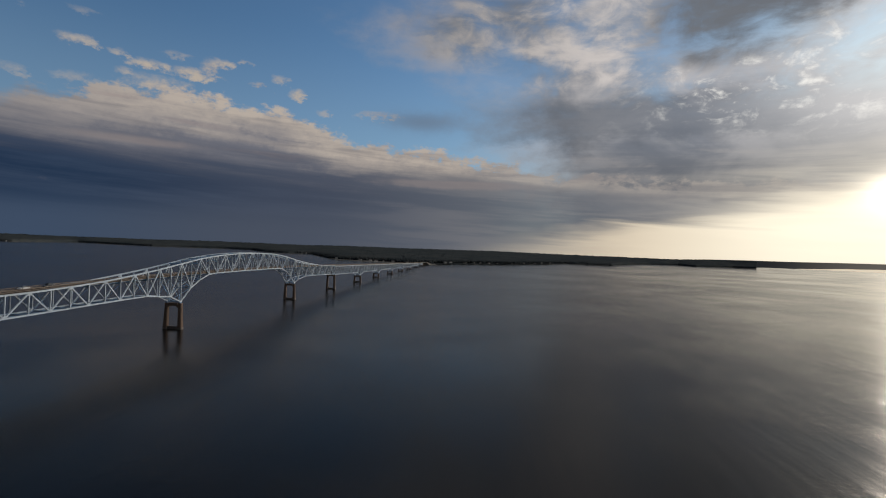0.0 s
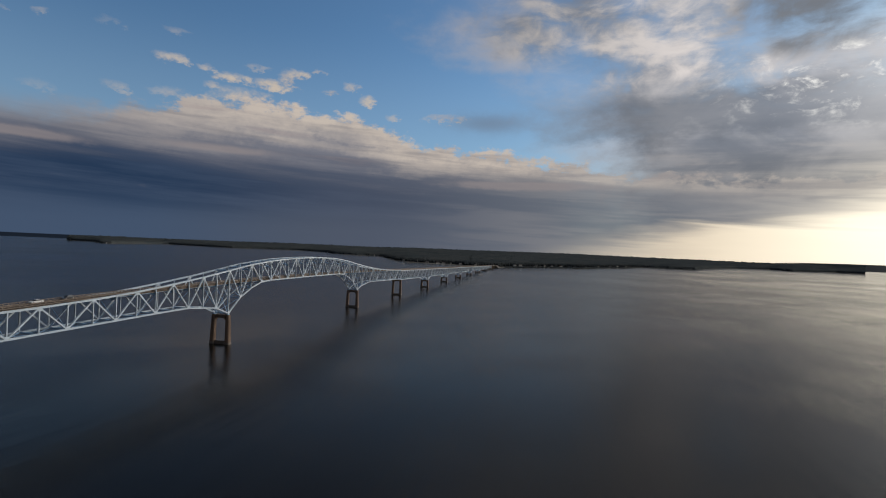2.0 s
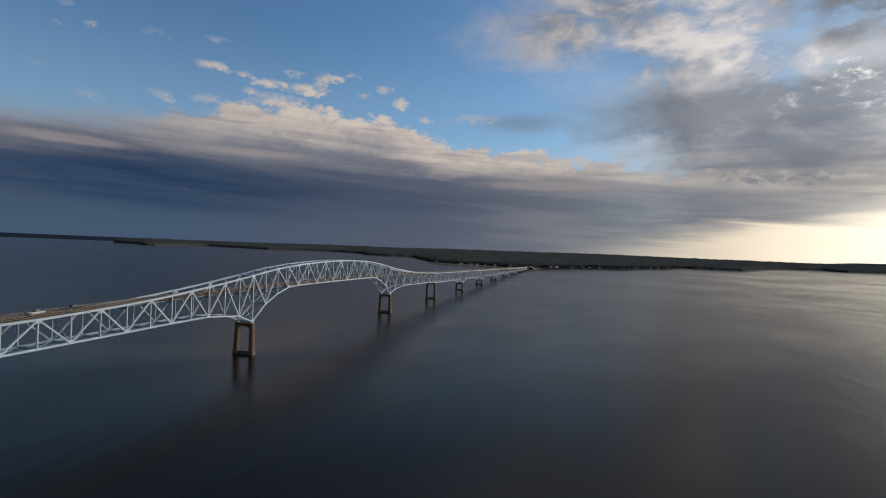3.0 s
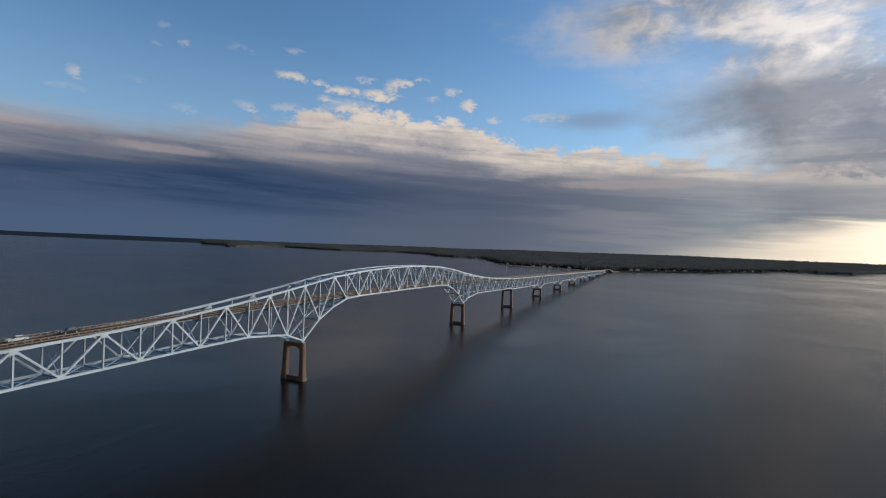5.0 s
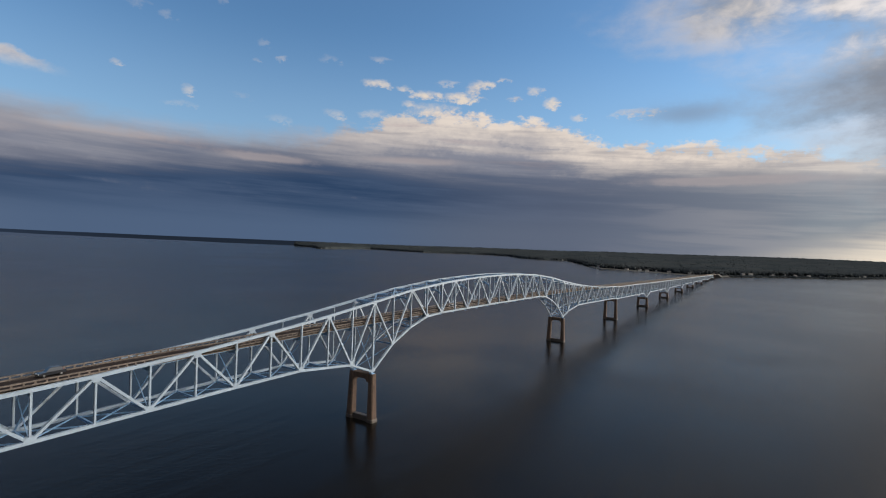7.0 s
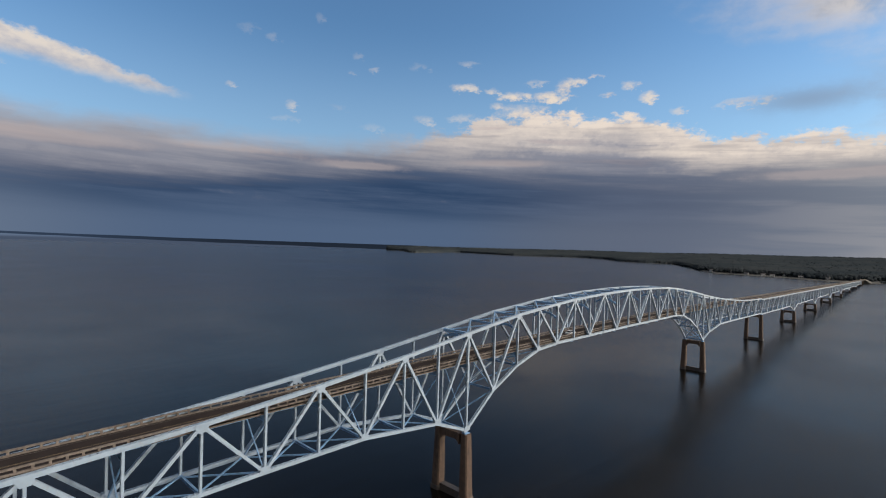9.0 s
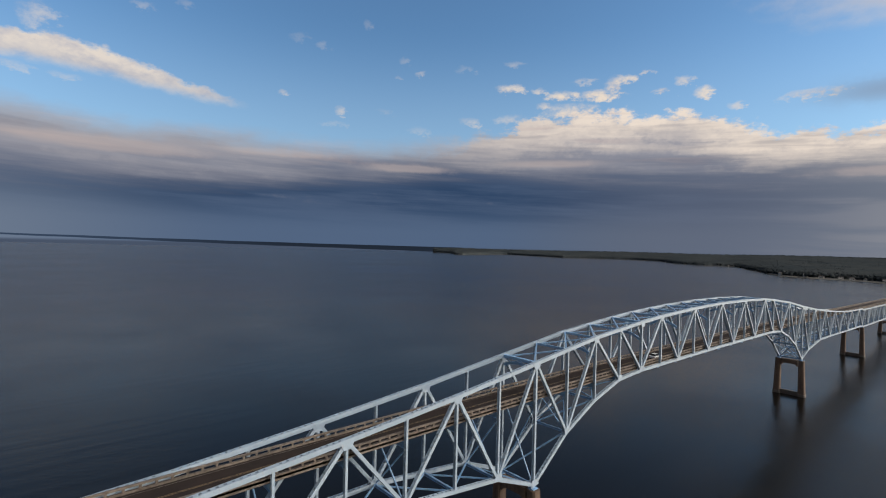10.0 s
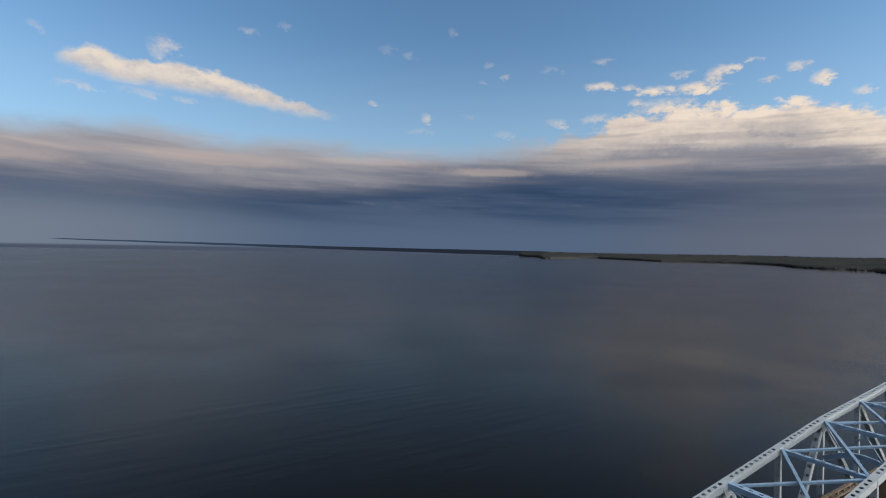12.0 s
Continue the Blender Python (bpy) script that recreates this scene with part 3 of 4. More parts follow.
def build_woods():
    """Woods behind the beach: dense along the water, in rows of hills further back."""
    rng = random.Random(4)
    s = Shape()
    # the closed canopy that the single crowns rise from
    cols = [-29.5 + 79 * i / 632 for i in range(633)]
    rows = [0.0, 0.005, 0.02, 0.05, 0.09, 0.14, 0.2, 0.28, 0.37, 0.47, 0.58, 0.7, 0.84, 1.0]
    pts = []
    for a in cols:
        r0 = shore_at(a)
        r1 = min(REACH - 20, r0 + clear(a))
        for i, f in enumerate(rows):
            r = r1 + f * (REACH - 4 - r1)
            x, y = spot(a, r)
            up = 0.0 if i == 0 else 8.5 if i == 1 else 12.5
            pts.append((x, y, ground_at(a, r) + up + (2.6 * noise.noise(Vector((x * 0.03, y * 0.03, 1.0))) if i else -1.0)))
    n = len(rows)
    s.add(pts, [(i * n + j, i * n + j + 1, (i + 1) * n + j + 1, (i + 1) * n + j) for i in range(len(cols) - 1) for j in range(n - 1)])
    a = -29.4
    while a < 49.3:
        r0 = shore_at(a)
        step = 6.5
        # edge of the wood along the shore
        for k in range(3):
            r = r0 + max(12, clear(a) - 13) + k * 13 + rng.random() * 10
            aa = a + rng.random() * 0.15
            if 3.0 < aa < 5.2 and r < 1690:
                continue
            bare = noise.noise(Vector((aa * 0.8, 1.5, 2.0))) > 0.18 and k == 0
            if not bare and r < REACH - 4:
                x, y = spot(aa, r)
                h = 7 + 8 * rng.random()
                crown(s, x, y, ground_at(aa, r) + 0.5, 4.0 + 3 * rng.random(), h, rng)
        a += math.degrees(step / r0) * 1.15
    # low scrub on the bank before the houses
    for i in range(1500):
        a = -12.5 + 15.3 * rng.random()
        r = shore_at(a) + 5 + 30 * rng.random()
        x, y = spot(a, r)
        crown(s, x, y, ground_at(a, r) - 0.5, 2.4 + 2 * rng.random(), 2.6 + 2.6 * rng.random() ** 2, rng)
    # canopy further inland, thinning with distance
    for i in range(19000):
        a = -29.4 + 78.7 * rng.random()
        r0 = shore_at(a)
        f = rng.random() ** 1.5
        r = r0 + 62 + f * (REACH - r0 - 50)
        if r > REACH - 4:
            continue
        x, y = spot(a, r)
        big = 1.0 + 0.6 * f
        crown(s, x, y, ground_at(a, r) + 1.0, (4.6 + 2.6 * rng.random()) * big, 12.4 + 1.8 * rng.random(), rng)
    # the skyline
    a = -29.4
    while a < 49.3:
        r = REACH - 6 - rng.random() * 60
        if r > shore_at(a) + 5:
            x, y = spot(a, r)
            crown(s, x, y, ground_at(a, r) - 2, 10 + 6 * rng.random(), 17 + 6 * rng.random(), rng)
        a += 0.14
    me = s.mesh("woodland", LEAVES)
    me.polygons.foreach_set("use_smooth", [True] * len(me.polygons))
    return tagged(new("woodland", me), "dark mixed pine and leafless woodland along the far river bank", "trees", kind="stuff")


build_woods()

# ---------------------------------------------------------------- the bridge's lines
P = 10.9728          # one panel of the main trusses
W = 8.90             # between the two trusses
MIDY = W / 2


def deck_z(x):
    """Road surface: a crest over the channel, then even falls."""
    k = x / P - 3.0
    q = max(0.0, abs(k) - 19.0)
    c = min(19.0, abs(k))
    return 35.75 - (0.0105 if k < 0 else 0.0061) * c * c - 0.223 * q


TOP = {-13: 32.4, -10: 33.15, -8: 34.09, -6: 35.49, -4: 37.60, -2: 40.03, 0: 42.90, 2: 45.82, 4: 47.60, 5: 48.28, 7: 49.1, 9: 49.35, 11: 49.1, 13: 48.35, 14: 47.5, 16: 45.2, 18: 42.0,
       20: 39.3, 22: 37.0, 24: 35.1, 26: 33.5, 28: 32.4, 31: 31.4}
BOTTOM = {-13: 22.9, -9: 23.6, -7: 24.0, -5: 24.44, -3: 24.59, -1: 22.32, 0: 18.02, 1: 26.32, 2: 31.3, 3: 34.35, 4: 35.0, 9: 34.95, 14: 34.5, 15: 33.6, 16: 30.4, 17: 25.4, 18: 17.45, 19: 20.6,
          21: 23.0, 23: 22.7, 26: 21.8, 31: 20.4}


def px(k):
    """Place along the bridge of panel point k."""
    return k * P


def level(table, k):
    ks = sorted(table)
    for a, b in zip(ks, ks[1:]):
        if a <= k <= b:
            return table[a] + (table[b] - table[a]) * (k - a) / (b - a)


def node_at(k, y, up):
    return Vector((px(k), y, level(TOP if up else BOTTOM, k)))


def rises(k):
    """Panel points where the diagonals meet the upper chord."""
    return k % 2 == 1 if 4 <= k <= 14 else k % 2 == 0


def main_truss(name, label, k0, k1):
    """A stretch of the through truss between panel points k0 and k1, with both its sides and their bracing."""
    root = thing(name, label, "bridge span", (px(k0), MIDY, level(BOTTOM, k0) - 0.4), "truss spans of the bridge")
    home = Matrix.Translation(-root.location)

    def piece(nm, shape, mat, lb=""):
        ob = part(nm, shape, mat, root, lb)
        ob.matrix_parent_inverse = home
        return ob

    for y in (0.0, W):
        for k in range(k0, k1):
            a, b = node_at(k, y, True), node_at(k + 1, y, True)
            piece("top_chord", cover_plate_bar(a, b, 0.78, 0.74), STEEL)
            a, b = node_at(k, y, False), node_at(k + 1, y, False)
            piece("bottom_chord", cover_plate_bar(a, b, 0.74, 0.70), STEEL)
            if rises(k) and not rises(k + 1):
                a, b = node_at(k, y, True), node_at(k + 1, y, False)
            elif not rises(k) and rises(k + 1):
                a, b = node_at(k, y, False), node_at(k + 1, y, True)
            elif k == 13:
                a, b = node_at(13, y, True), node_at(14, y, False)
            else:
                a, b = node_at(k, y, True), node_at(k + 1, y, False)
            d = (b - a).normalized() * 0.35
            piece("diagonal", cover_plate_bar(a + d, b - d, 0.66, 0.56, 1.15), STEEL)
        for k in range(k0, k1 + (1 if k1 == 31 else 0)):
            a, b = node_at(k, y, False), node_at(k, y, True)
            d = Vector((0, 0, 0.34))
            strong = k in (0, 18, 4, 14)
            piece("vertical", cover_plate_bar(a + d, b - d, 0.62, 0.5 if strong else 0.40, 1.2, (0.24, 0.12)), STEEL)
        for k in range(k0, k1 + (1 if k1 == 31 else 0)):
            for up in (True, False):
                main = rises(k) == up or k in (0, 18, 4, 14)
                p = node_at(k, y, up)
                tb = TOP if up else BOTTOM
                ka, kb = max(-13, k - 1), min(31, k + 1)
                tilt = (level(tb, kb) - level(tb, ka)) / ((kb - ka) * P)
                wide, high = (2.5, 1.9) if main else (1.1, 0.72)
                q = p + Vector((0, 0, -0.35 if up else 0.35)) if main else p
                for side in (-1, 1):
                    s = Shape()
                    t = Vector((1, 0, tilt)).normalized()
                    n = Vector((-t.z, 0, t.x))
                    if main:
                        o = [(-0.95, 0.3), (-0.95, 0.62), (0.95, 0.62), (0.95, 0.3), (0.5, -0.85), (-0.5, -0.85)] if up else [(-0.95, -0.62), (0.95, -0.62), (0.95, -0.3), (0.5, 0.85), (-0.5, 0.85), (-0.95, -0.3)][::-1]
                    else:
                        o = [(-0.9, -0.9), (0.9, -0.9), (0.9, 0.9), (-0.9, 0.9)]
                    pts = [q + t * (i * wide / 2) + n * (j * high / 2) for i, j in o]
                    yy = y + side * 0.405
                    s.prism([(v.x, yy - 0.018, v.z) for v in pts], (0, 0.036, 0))
                    piece("gusset_plate", s, STEEL)
    for k in range(k0, k1 + (1 if k1 == 31 else 0)):
        x = px(k)
        zb, zt, zd = level(BOTTOM, k), level(TOP, k), deck_z(x)
        # floor beam under the road
        piece("floor_beam", i_bar((x, 0.35, zd - 1.15), (x, W - 0.35, zd - 1.15), 0.4, 1.15, side=(1, 0, 0)), STEEL_INNER)
        if zd - zb > 3.5:
            piece("bottom_strut", i_bar((x, 0.35, zb), (x, W - 0.35, zb), 0.4, 0.5, side=(1, 0, 0)), STEEL_INNER)
            lo, hi = zb + 0.3, zd - 1.9
        if zd - zb > 3.5 and (k % 2 == 1 or 0 <= k <= 18):
            piece("sway_brace", bar((x, 0.35, lo), (x, W - 0.35, hi), 0.22, 0.22, side=(1, 0, 0)), STEEL_INNER)
            piece("sway_brace", bar((x + 0.24, W - 0.35, lo), (x + 0.24, 0.35, hi), 0.22, 0.22, side=(1, 0, 0)), STEEL_INNER)
        if 0 <= k <= 18:
            heavy = k in (0, 18, 4, 14)
            piece("top_strut", cover_plate_bar((x, 0.4, zt), (x, W - 0.4, zt), 0.85 if heavy else 0.5, 0.6 if heavy else 0.45, side=(1, 0, 0), hole=(0.25, 0.12)), STEEL_INNER)
            # sway frame over the road, with a curved lower chord
            low = max(zd + 5.4, zt - 4.6)
            if zt - low > 1.4 and (heavy or k % 2 == 0):
                rise = min(1.5, zt - low - 0.9)
                arch = [(y, low + rise * (1 - ((y - MIDY) / (MIDY - 0.4)) ** 2)) for y in [0.4 + (W - 0.8) * i / 8 for i in range(9)]]
                s = Shape()
                for (y0, z0), (y1, z1) in zip(arch, arch[1:]):
                    bar((x, y0, z0), (x, y1, z1), 0.42, 0.62, side=(1, 0, 0), shape=s)
                piece("sway_frame", s, STEEL_INNER)
                for y0, y1 in ((0.4, MIDY), (W - 0.4, MIDY)):
                    piece("sway_brace", bar((x, y0, zt - 0.3), (x, (y0 + y1) / 2, low + rise * 0.75), 0.16, 0.16, side=(1, 0, 0)), STEEL_INNER)
                    piece("sway_brace", bar((x, y1, zt - 0.3), (x, (y0 + y1) / 2, low + rise * 0.75), 0.16, 0.16, side=(1, 0, 0)), STEEL_INNER)
    for k in range(k0, k1):
        for flip in (0, 1):
            a, b = (0.4, W - 0.4) if flip else (W - 0.4, 0.4)
            dz = 0.13 if flip else -0.13
            if 0 <= k < 18:
                piece("top_lateral", bar((px(k), a, level(TOP, k) + dz), (px(k + 1), b, level(TOP, k + 1) + dz), 0.32, 0.24), STEEL_INNER)
            piece("bottom_lateral", bar((px(k), a, level(BOTTOM, k) + dz), (px(k + 1), b, level(BOTTOM, k + 1) + dz), 0.26, 0.24), STEEL_INNER)
    return root


main_truss("anchor_truss", "pale blue-grey steel anchor truss carrying the road on top", -13, 0)
main_truss("cantilever_truss", "arched pale blue-grey steel through truss over the channel", 0, 18)
main_truss("anchor_truss", "pale blue-grey painted steel anchor truss beyond the channel span", 18, 31)

# approach trusses: start, end, lower-chord depth, extra depth over the piers at either end
A0 = px(31)
SPAN = 142.65
DEPTHS = [11.0, 11.0, 10.4, 9.6, 8.7, 7.8, 6.9, 5.8]
DROPS = [0.0, 5.0, 5.6, 5.4, 4.8, 4.0, 3.0, 1.8]
PIERS = [A0 + SPAN * i for i in range(8)]


def approach_truss(i):
    x0, x1 = PIERS[i], PIERS[i + 1]
    p = SPAN / 14

    def top(j):
        return deck_z(x0 + j * p) - 0.95

    def low(j):
        d = DEPTHS[i] + (DEPTHS[i + 1] - DEPTHS[i]) * j / 14
        e = DROPS[i] * max(0.0, 1 - j / 2.0) + DROPS[i + 1] * max(0.0, 1 - (14 - j) / 2.0)
        return top(j) - d - e

    root = thing("approach_truss", "pale blue-grey steel deck truss with haunches over its piers", "bridge span", (x0, MIDY, low(0) - 0.4), "truss spans of the bridge")
    home = Matrix.Translation(-root.location)

    def piece(nm, shape, mat):
        ob = part(nm, shape, mat, root)
        ob.matrix_parent_inverse = home

    for y in (0.0, W):
        for j in range(14):
            xa, xb = x0 + j * p, x0 + (j + 1) * p
            piece("top_chord", bar((xa, y, top(j)), (xb, y, top(j + 1)), 0.7, 0.7), STEEL)
            piece("bottom_chord", bar((xa, y, low(j)), (xb, y, low(j + 1)), 0.7, 0.7), STEEL)
            up = j % 2 == 1
            piece("diagonal", bar((xa, y, top(j) if up else low(j)), (xb, y, low(j + 1) if up else top(j + 1)), 0.55, 0.5), STEEL)
            piece("vertical", bar((xa, y, low(j)), (xa, y, top(j)), 0.5, 0.36, side=(0, 1, 0)), STEEL)
    for j in range(14):
        x = x0 + j * p
        piece("floor_beam", bar((x, 0.3, top(j) + 0.1), (x, W - 0.3, top(j) + 0.1), 0.4, 0.9, side=(1, 0, 0)), STEEL_INNER)
        piece("bottom_strut", bar((x, 0.3, low(j)), (x, W - 0.3, low(j)), 0.35, 0.4, side=(1, 0, 0)), STEEL_INNER)
        piece("sway_brace", bar((x, 0.3, low(j)), (x, W - 0.3, top(j) - 0.5), 0.2, 0.2, side=(1, 0, 0)), STEEL_INNER)
        piece("bottom_lateral", bar((x, 0.3, low(j)), (x + p, W - 0.3, low(j + 1)), 0.22, 0.2), STEEL_INNER)
    return low(0), low(14)


ENDS = [approach_truss(i) for i in range(7)]


# ---------------------------------------------------------------- piers
def rounded(x, y, hx, hy, z, cut=0.35):
    return [(x - hx + cut, y - hy, z), (x + hx - cut, y - hy, z), (x + hx, y - hy + cut, z), (x + hx, y + hy - cut, z), (x + hx - cut, y + hy, z), (x - hx + cut, y + hy, z), (x - hx, y + hy - cut, z), (x - hx, y - hy + cut, z)]


def pier(x, top, label, seat, base=1.45):
    """A concrete frame of two battered legs, arched cap and low web wall; seat: underside of the chords."""
    root = thing("bridge_pier", label, "bridge pier", (x, MIDY, -6.0), "piers of the bridge")
    home = Matrix.Translation(-root.location)

    def piece(nm, shape, mat, lb=""):
        ob = part(nm, shape, mat, root, lb)
        ob.matrix_parent_inverse = home
        return ob

    head = min(3.0, top * 0.3)
    for sgn in (-1, 1):
        def leg(f, z, grow=0.0):
            cy = MIDY + sgn * (MIDY + 0.15 + 0.35 * (1 - f))
            h = base - 0.3 * f + grow
            return rounded(x, cy, h, h - 0.1, z)
        piece("leg", Shape().loft([leg(0.0, 1.15), leg((top - head) / top, top - head), leg(1.0, top - 0.02)]), CONCRETE)
        piece("leg_foot", Shape().loft([leg(0.0, -6.0, 0.2), leg(0.0, 0.9, 0.2), leg(0.0, 1.16, 0.1)]), WET, "dark wet weed-stained foot")
        cy = MIDY + sgn * MIDY
        s = Shape().box((x - 0.8, cy - 0.7, top), (x + 0.8, cy + 0.7, top + 0.22))
        s.prism([(x - 0.6, cy - 0.35, top + 0.22), (x + 0.6, cy - 0.35, top + 0.22), (x + 0.25, cy - 0.35, seat), (x - 0.25, cy - 0.35, seat)], (0, 0.7, 0))
        piece("bearing", s, STEEL_INNER, "steel bearing shoe")
    y0, y1 = 1.35, W - 1.35
    s = Shape()
    arch = [(x - 1.2, y0, top - head)] + [(x - 1.2, y0 + (y1 - y0) * i / 10, top - head + 1.15 * min(1.0, 2.6 * math.sin(math.pi * i / 10)) ) for i in range(1, 10)] + [(x - 1.2, y1, top - head)]
    s.prism(arch + [(x - 1.2, y1, top - 0.01), (x - 1.2, y0, top - 0.01)], (2.4, 0, 0))
    piece("cap_beam", s, CONCRETE)
    piece("web_wall", Shape().box((x - 0.9, 1.0, -6.0), (x + 0.9, W - 1.0, min(1.9, top * 0.3))), WET, "dark wet web wall between the legs")
    return root


pier(-13 * P, 22.0, "brown concrete pier frame under the end of the anchor truss", 22.55)
pier(0.0, 17.15, "brown sunlit concrete pier frame with an arched opening", 17.7)
pier(18 * P, 16.6, "brown concrete pier frame beyond the channel", 17.15)
pier(A0, 19.3, "tall dark concrete pier frame under the anchor truss's end", 20.05)
for i in range(1, 8):
    seat = ENDS[i - 1][1] - 0.3
    pier(PIERS[i], max(1.2, seat - 0.5), "dark concrete pier frame standing in the river", seat, 1.5)

# ---------------------------------------------------------------- road, stringers, parapets
X0, X1 = -13 * P, 1300.0
ROAD_END = 1620.0


def strip(y0, y1, z0, z1, x0, x1, step=P / 2):
    """A long bar that follows the road's curve."""
    n = max(1, round((x1 - x0) / step))
    rings = []
    for i in range(n + 1):
        x = x0 + (x1 - x0) * i / n
        z = deck_z(x)
        rings.append([(x, y0, z + z0), (x, y1, z + z0), (x, y1, z + z1), (x, y0, z + z1)])
    return Shape().loft(rings)


road = tagged(new("road", strip(0.62, W - 0.62, -0.28, 0.0, X0, ROAD_END).mesh("road", ASPHALT)), "dark worn asphalt two-lane roadway over the bridge", "road", kind="structure")
for y in (MIDY - 0.14, MIDY + 0.14):
    part("centre_line", strip(y - 0.05, y + 0.05, 0.001, 0.006, X0, ROAD_END), YELLOW, road, "faded yellow centre line")
for y in (1.55, W - 1.55):
    part("edge_line", strip(y - 0.05, y + 0.05, 0.001, 0.006, X0, ROAD_END), WHITE, road, "faded white edge line")
for y in (1.5, 3.5, 5.4, 7.4):
    part("stringer", strip(y - 0.16, y + 0.16, -0.95, -0.285, X0, ROAD_END), STEEL_INNER, road)
for y in (0.62, W - 0.62):
    part("fascia_beam", strip(y - 0.14, y + 0.14, -0.55, -0.285, X0, ROAD_END), PARAPET, road, "rust-streaked edge beam")

BAYS = 6


def parapet(y, label):
    root = thing("parapet", label, "railing", (X0, y, deck_z(X0)), "parapets of the road")
    home = Matrix.Translation(-root.location)
    post = Shape().box((-0.16, -0.13, 0.26), (0.16, 0.13, 0.74)).mesh("post", PARAPET)
    for k in range(-13, 31):
        xa, xb = px(k) + 0.02, px(k + 1) - 0.02
        for nm, z0, z1, h in (("kerb", -0.28, 0.28, 0.2), ("top_rail", 0.72, 0.98, 0.17)):
            ob = part(nm, strip(y - h, y + h, z0, z1, xa, xb), PARAPET, root)
            ob.matrix_parent_inverse = home
        for j in range(BAYS):
            x = px(k) + (j + 0.5) * (px(k + 1) - px(k)) / BAYS
            ob = new("post", post)
            ob.parent = root
            ob.matrix_parent_inverse = home
            ob.location = (x, y, deck_z(x))
    # past the main trusses the railing runs on to the bank
    for nm, z0, z1, h in (("kerb", -0.28, 0.28, 0.2), ("top_rail", 0.72, 0.98, 0.17)):
        ob = part(nm, strip(y - h, y + h, z0, z1, A0, X1 + 200), PARAPET, root)
        ob.matrix_parent_inverse = home
    s = Shape()
    x = A0 + 1.2
    while x < X1 + 200:
        z = deck_z(x)
        s.box((x - 0.16, y - 0.13, z + 0.26), (x + 0.16, y + 0.13, z + 0.74))
        x += 2.4
    ob = part("far_posts", s, PARAPET, root)
    ob["kind"] = "stuff"
    ob.matrix_parent_inverse = home


parapet(0.82, "weathered beige concrete open parapet on the downstream road edge")
parapet(W - 0.82, "weathered beige concrete open parapet on the upstream road edge")


def causeway():
    """Girder spans over the shallows and the bank at the bridge's end."""
    for i in range(5):
        x = PIERS[-1] + 22 * (i + 1)
        root = thing("trestle_bent", "low dark concrete bent under the road's end", "bridge pier", (x, MIDY, -3), "low bents by the bank")
        home = Matrix.Translation(-root.location)
        for y in (1.4, W - 1.4):
            ob = part("column", Shape().loft([rounded(x, y, 0.6, 0.6, z, 0.15) for z in (-3, deck_z(x) - 1.9)]), CONCRETE, root)
            ob.matrix_parent_inverse = home
        ob = part("cap_beam", Shape().box((x - 0.7, 0.4, deck_z(x) - 1.9), (x + 0.7, W - 0.4, deck_z(x) - 0.95)), CONCRETE, root)
        ob.matrix_parent_inverse = home


causeway()


def embankment():
    """Earth ramp that takes the road from the last bent down to the bank."""
    rings = []
    for i in range(13):
        x = 1448 + 15 * i
        z = deck_z(x) - 0.3
        g = 5.0 + 1.6 * max(0.0, z)
        rings.append([(x, MIDY - 5.2 - g * 0.7, -1.5), (x, MIDY - 5.2, z), (x, MIDY + 5.2, z), (x, MIDY + 5.2 + g * 0.7, -1.5)])
    ob = new("embankment", Shape().loft(rings).mesh("embankment", SAND))
    tagged(ob, "low earth ramp carrying the road onto the bank", "embankment", kind="structure")


embankment()


# ---------------------------------------------------------------- cars on the bridge
def car(x, y, heading, paint, label, tall=1.45, long=4.6):
    root = thing("car", label, "car", (0, 0, 0), "cars on the bridge")
    h, L = tall, long
    side = [(-L / 2, 0.35), (-L / 2, 0.85), (-L * 0.40, 0.98), (L * 0.22, 0.98), (L * 0.46, 0.82), (L / 2, 0.6), (L / 2, 0.35)]
    part("body", Shape().loft([[(qx, yy, pz) for qx, pz in side] for yy in (-0.9, -0.84, 0.84, 0.9)]), paint, root)
    cab = [(-L * 0.40, 0.98), (-L * 0.30, h - 0.04), (-L * 0.02, h), (L * 0.08, h - 0.05), (L * 0.23, 0.98)]
    part("cabin", Shape().loft([[(qx, yy * (0.98 if pz < 1 else 0.72), pz) for qx, pz in cab] for yy in (-0.82, 0.82)]), GLASS, root, "dark tinted windows")
    part("roof", Shape().loft([[(qx, yy, pz) for qx, pz in ((-L * 0.29, h - 0.03), (-L * 0.02, h + 0.03), (L * 0.075, h - 0.03))] for yy in (-0.6, 0.6)]), paint, root)
    for qx in (-L * 0.3, L * 0.31):
        for yy in (-0.88, 0.88):
            wheel = part("wheel", Shape().loft([[(qx + 0.33 * math.cos(i * 0.5236), yy + dy, 0.33 + 0.33 * math.sin(i * 0.5236)) for i in range(12)] for dy in (-0.11, 0.11)]), RUBBER, root)
            part("rim", Shape().loft([[(qx + 0.2 * math.cos(i * 0.5236), yy + dy, 0.33 + 0.2 * math.sin(i * 0.5236)) for i in range(12)] for dy in (-0.125, 0.125)]), CHROME, wheel)
    for yy in (-0.62, 0.62):
        part("headlight", Shape().box((L / 2 - 0.06, yy - 0.18, 0.6), (L / 2 + 0.02, yy + 0.18, 0.76)), LAMP, root)
        part("tail_light", Shape().box((-L / 2 - 0.02, yy - 0.16, 0.68), (-L / 2 + 0.05, yy + 0.16, 0.86)), RED, root)
    slope = math.degrees(math.atan((deck_z(x + 1) - deck_z(x - 1)) / 2))
    root.matrix_world = pose(x, y, deck_z(x) + 0.004, 0, -slope if heading == 0 else slope, heading)
    return root


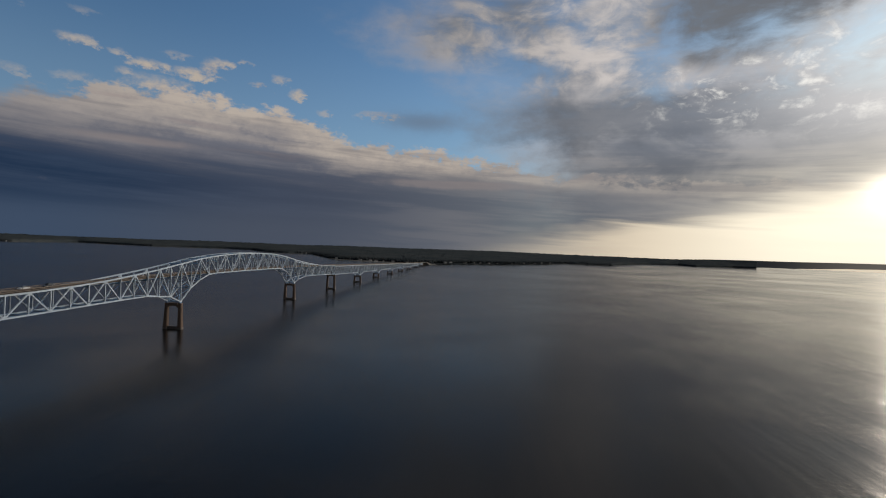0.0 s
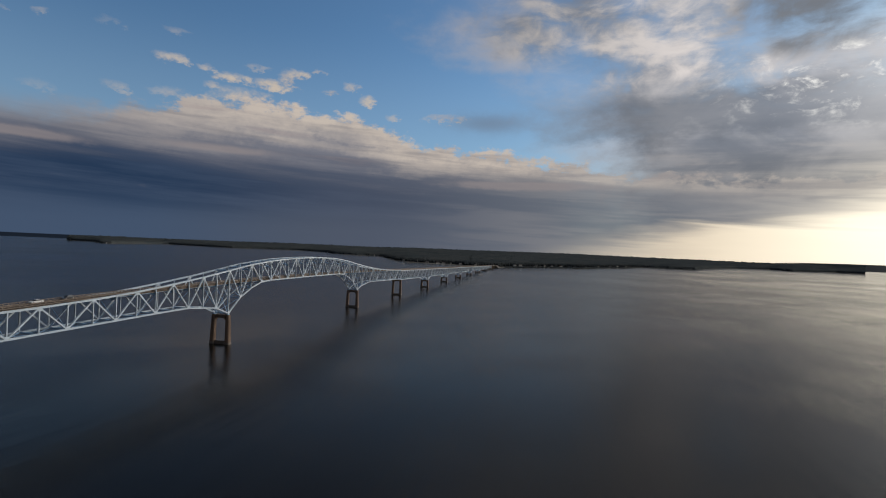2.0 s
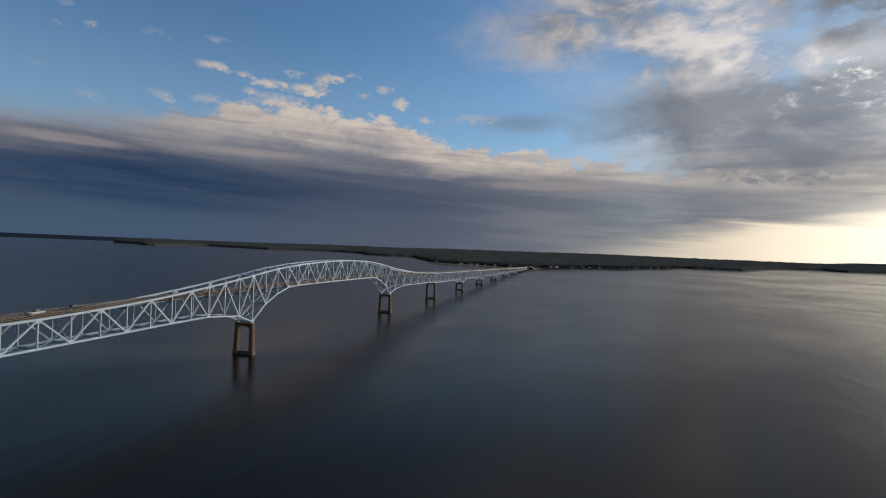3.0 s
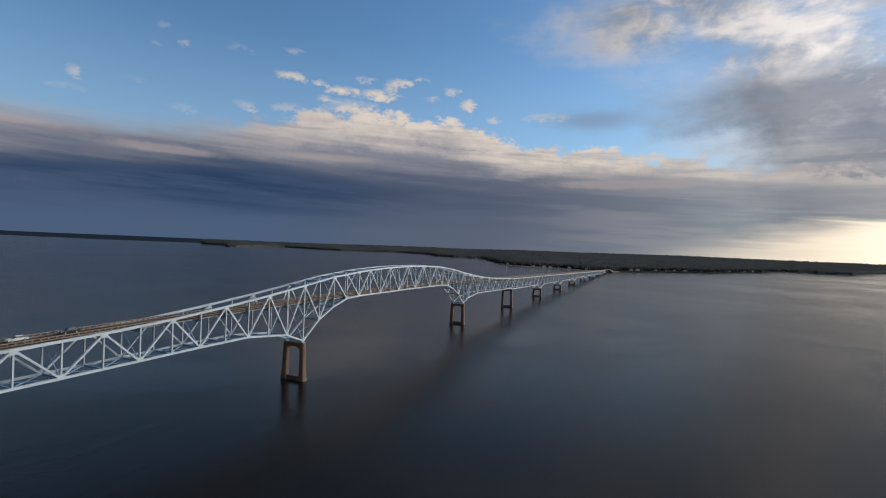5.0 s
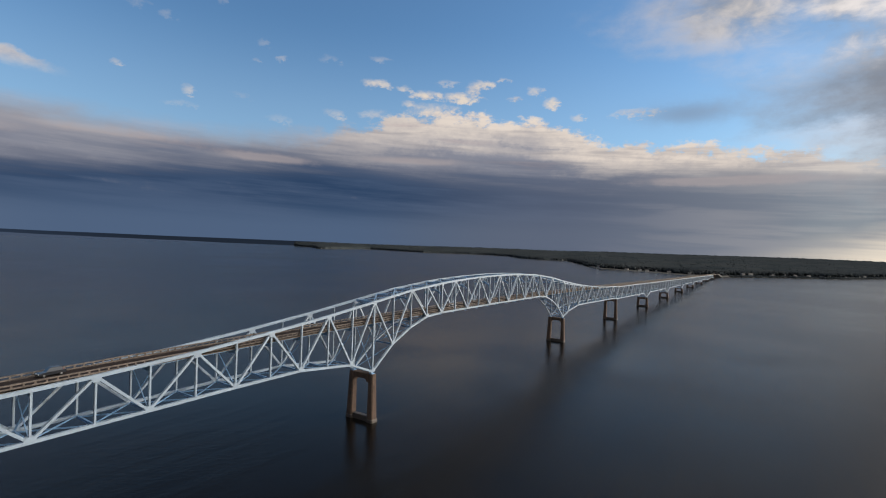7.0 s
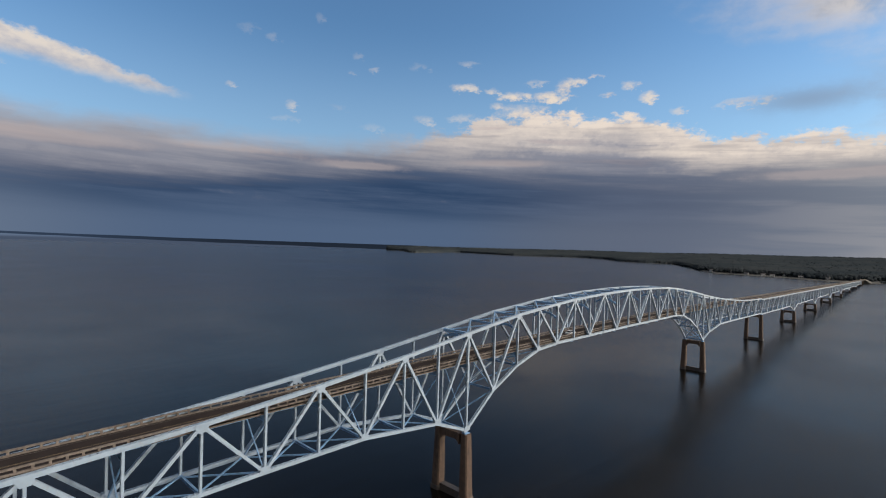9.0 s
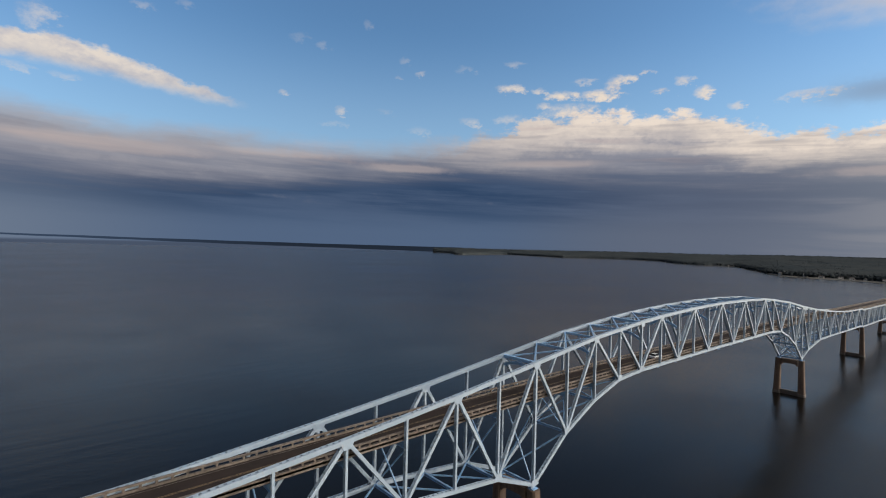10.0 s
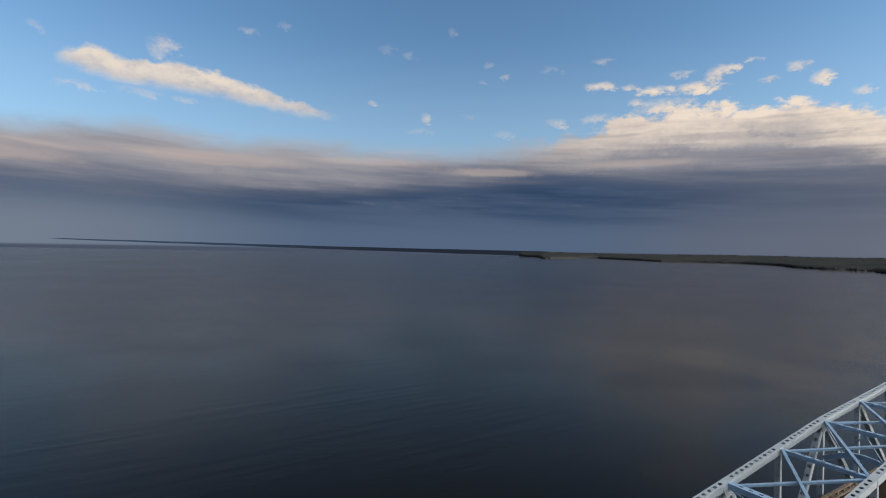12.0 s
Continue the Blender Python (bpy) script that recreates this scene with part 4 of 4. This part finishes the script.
car(-93.5, 6.2, 180, CAR_DARK, "black sport utility vehicle driving over the bridge", 1.75, 4.8)
car(-106.0, 6.2, 180, CAR_GREY, "silver-grey saloon car ahead of a dark vehicle on the bridge", 1.45, 4.6)
car(58.0, 2.8, 0, CAR_WHITE, "white saloon car under the arched truss", 1.45, 4.6)


# ---------------------------------------------------------------- along the bank
def house(x, y, turn, long, deep, tall, label):
    a = math.degrees(math.atan2(y - MID[1], x - MID[0]))
    z = ground_at(a, math.hypot(x - MID[0], y - MID[1]))
    root = thing("house", label, "house", (0, 0, 0), "houses on the far bank")
    part("wall", Shape().box((-long / 2, -deep / 2, -2.0), (long / 2, deep / 2, tall)).prism([(-long / 2, -deep / 2, tall), (-long / 2, deep / 2, tall), (-long / 2, 0, tall + deep * 0.33)], (long, 0, 0)), SIDING, root)
    e = 0.5
    roof = part("roof", Shape().loft([[(qx, -deep / 2 - e, tall - 0.2), (qx, 0, tall + deep * 0.35 + 0.25), (qx, deep / 2 + e, tall - 0.2), (qx, 0, tall + deep * 0.35)] for qx in (-long / 2 - e, long / 2 + e)]), ROOFING, root)
    part("chimney", Shape().box((long * 0.2, -0.5, tall + deep * 0.2), (long * 0.2 + 0.8, 0.5, tall + deep * 0.35 + 1.4)), CONCRETE, roof)
    n = max(2, int(long / 3.5))
    for i in range(n):
        qx = -long / 2 + (i + 0.5) * long / n
        for sgn in (-1, 1):
            yy = sgn * deep / 2
            part("window", Shape().box((qx - 0.6, yy - 0.05, 1.0), (qx + 0.6, yy + 0.05, 2.4)), GLASS, root)
    root.matrix_world = pose(x, y, z + 0.1, 0, 0, turn)
    return root


rng = random.Random(11)
row = [(-10.2 + 12.6 * (i + 0.7 * rng.random()) / 15, 44 + 36 * rng.random(), 110 + 16 * rng.random()) for i in range(15)]
row += [(a, 22 + 24 * rng.random(), 70 + 30 * rng.random()) for a in (6.3, 8.2, 9.4, 10.3, 11.0, 12.3, 13.4, 15.2)]
row += [(a, 10 + 8 * rng.random(), 60 + 20 * rng.random()) for a in (19.2, 24.6, 46.4, -22.5)]
for a, back, t in row:
    long = 7.5 + 5.5 * rng.random()
    two = rng.random() > 0.7
    x, y = spot(a, shore_at(a) + back)
    house(x, y, t, long, 7 + 2.5 * rng.random(), 5.4 if two else 3.1, "two-storey pale house with a grey shingle roof" if two else "low pale house with a grey shingle roof by the beach")


def channel_marker(x, y):
    root = thing("channel_marker", "dark timber channel marker standing in the river", "river marker", (x, y, -4))
    part("pile", Shape().loft([[(0.35 * math.cos(i * 1.047), 0.35 * math.sin(i * 1.047), z) for i in range(6)] for z in (0, 8.2)]), MARKER, root)
    part("platform", Shape().box((-0.9, -0.9, 7.0), (0.9, 0.9, 7.3)), MARKER, root)
    part("day_board", Shape().box((-0.75, -0.05, 7.5), (0.75, 0.05, 9.0)), MARKER, root)


channel_marker(1007, 676)
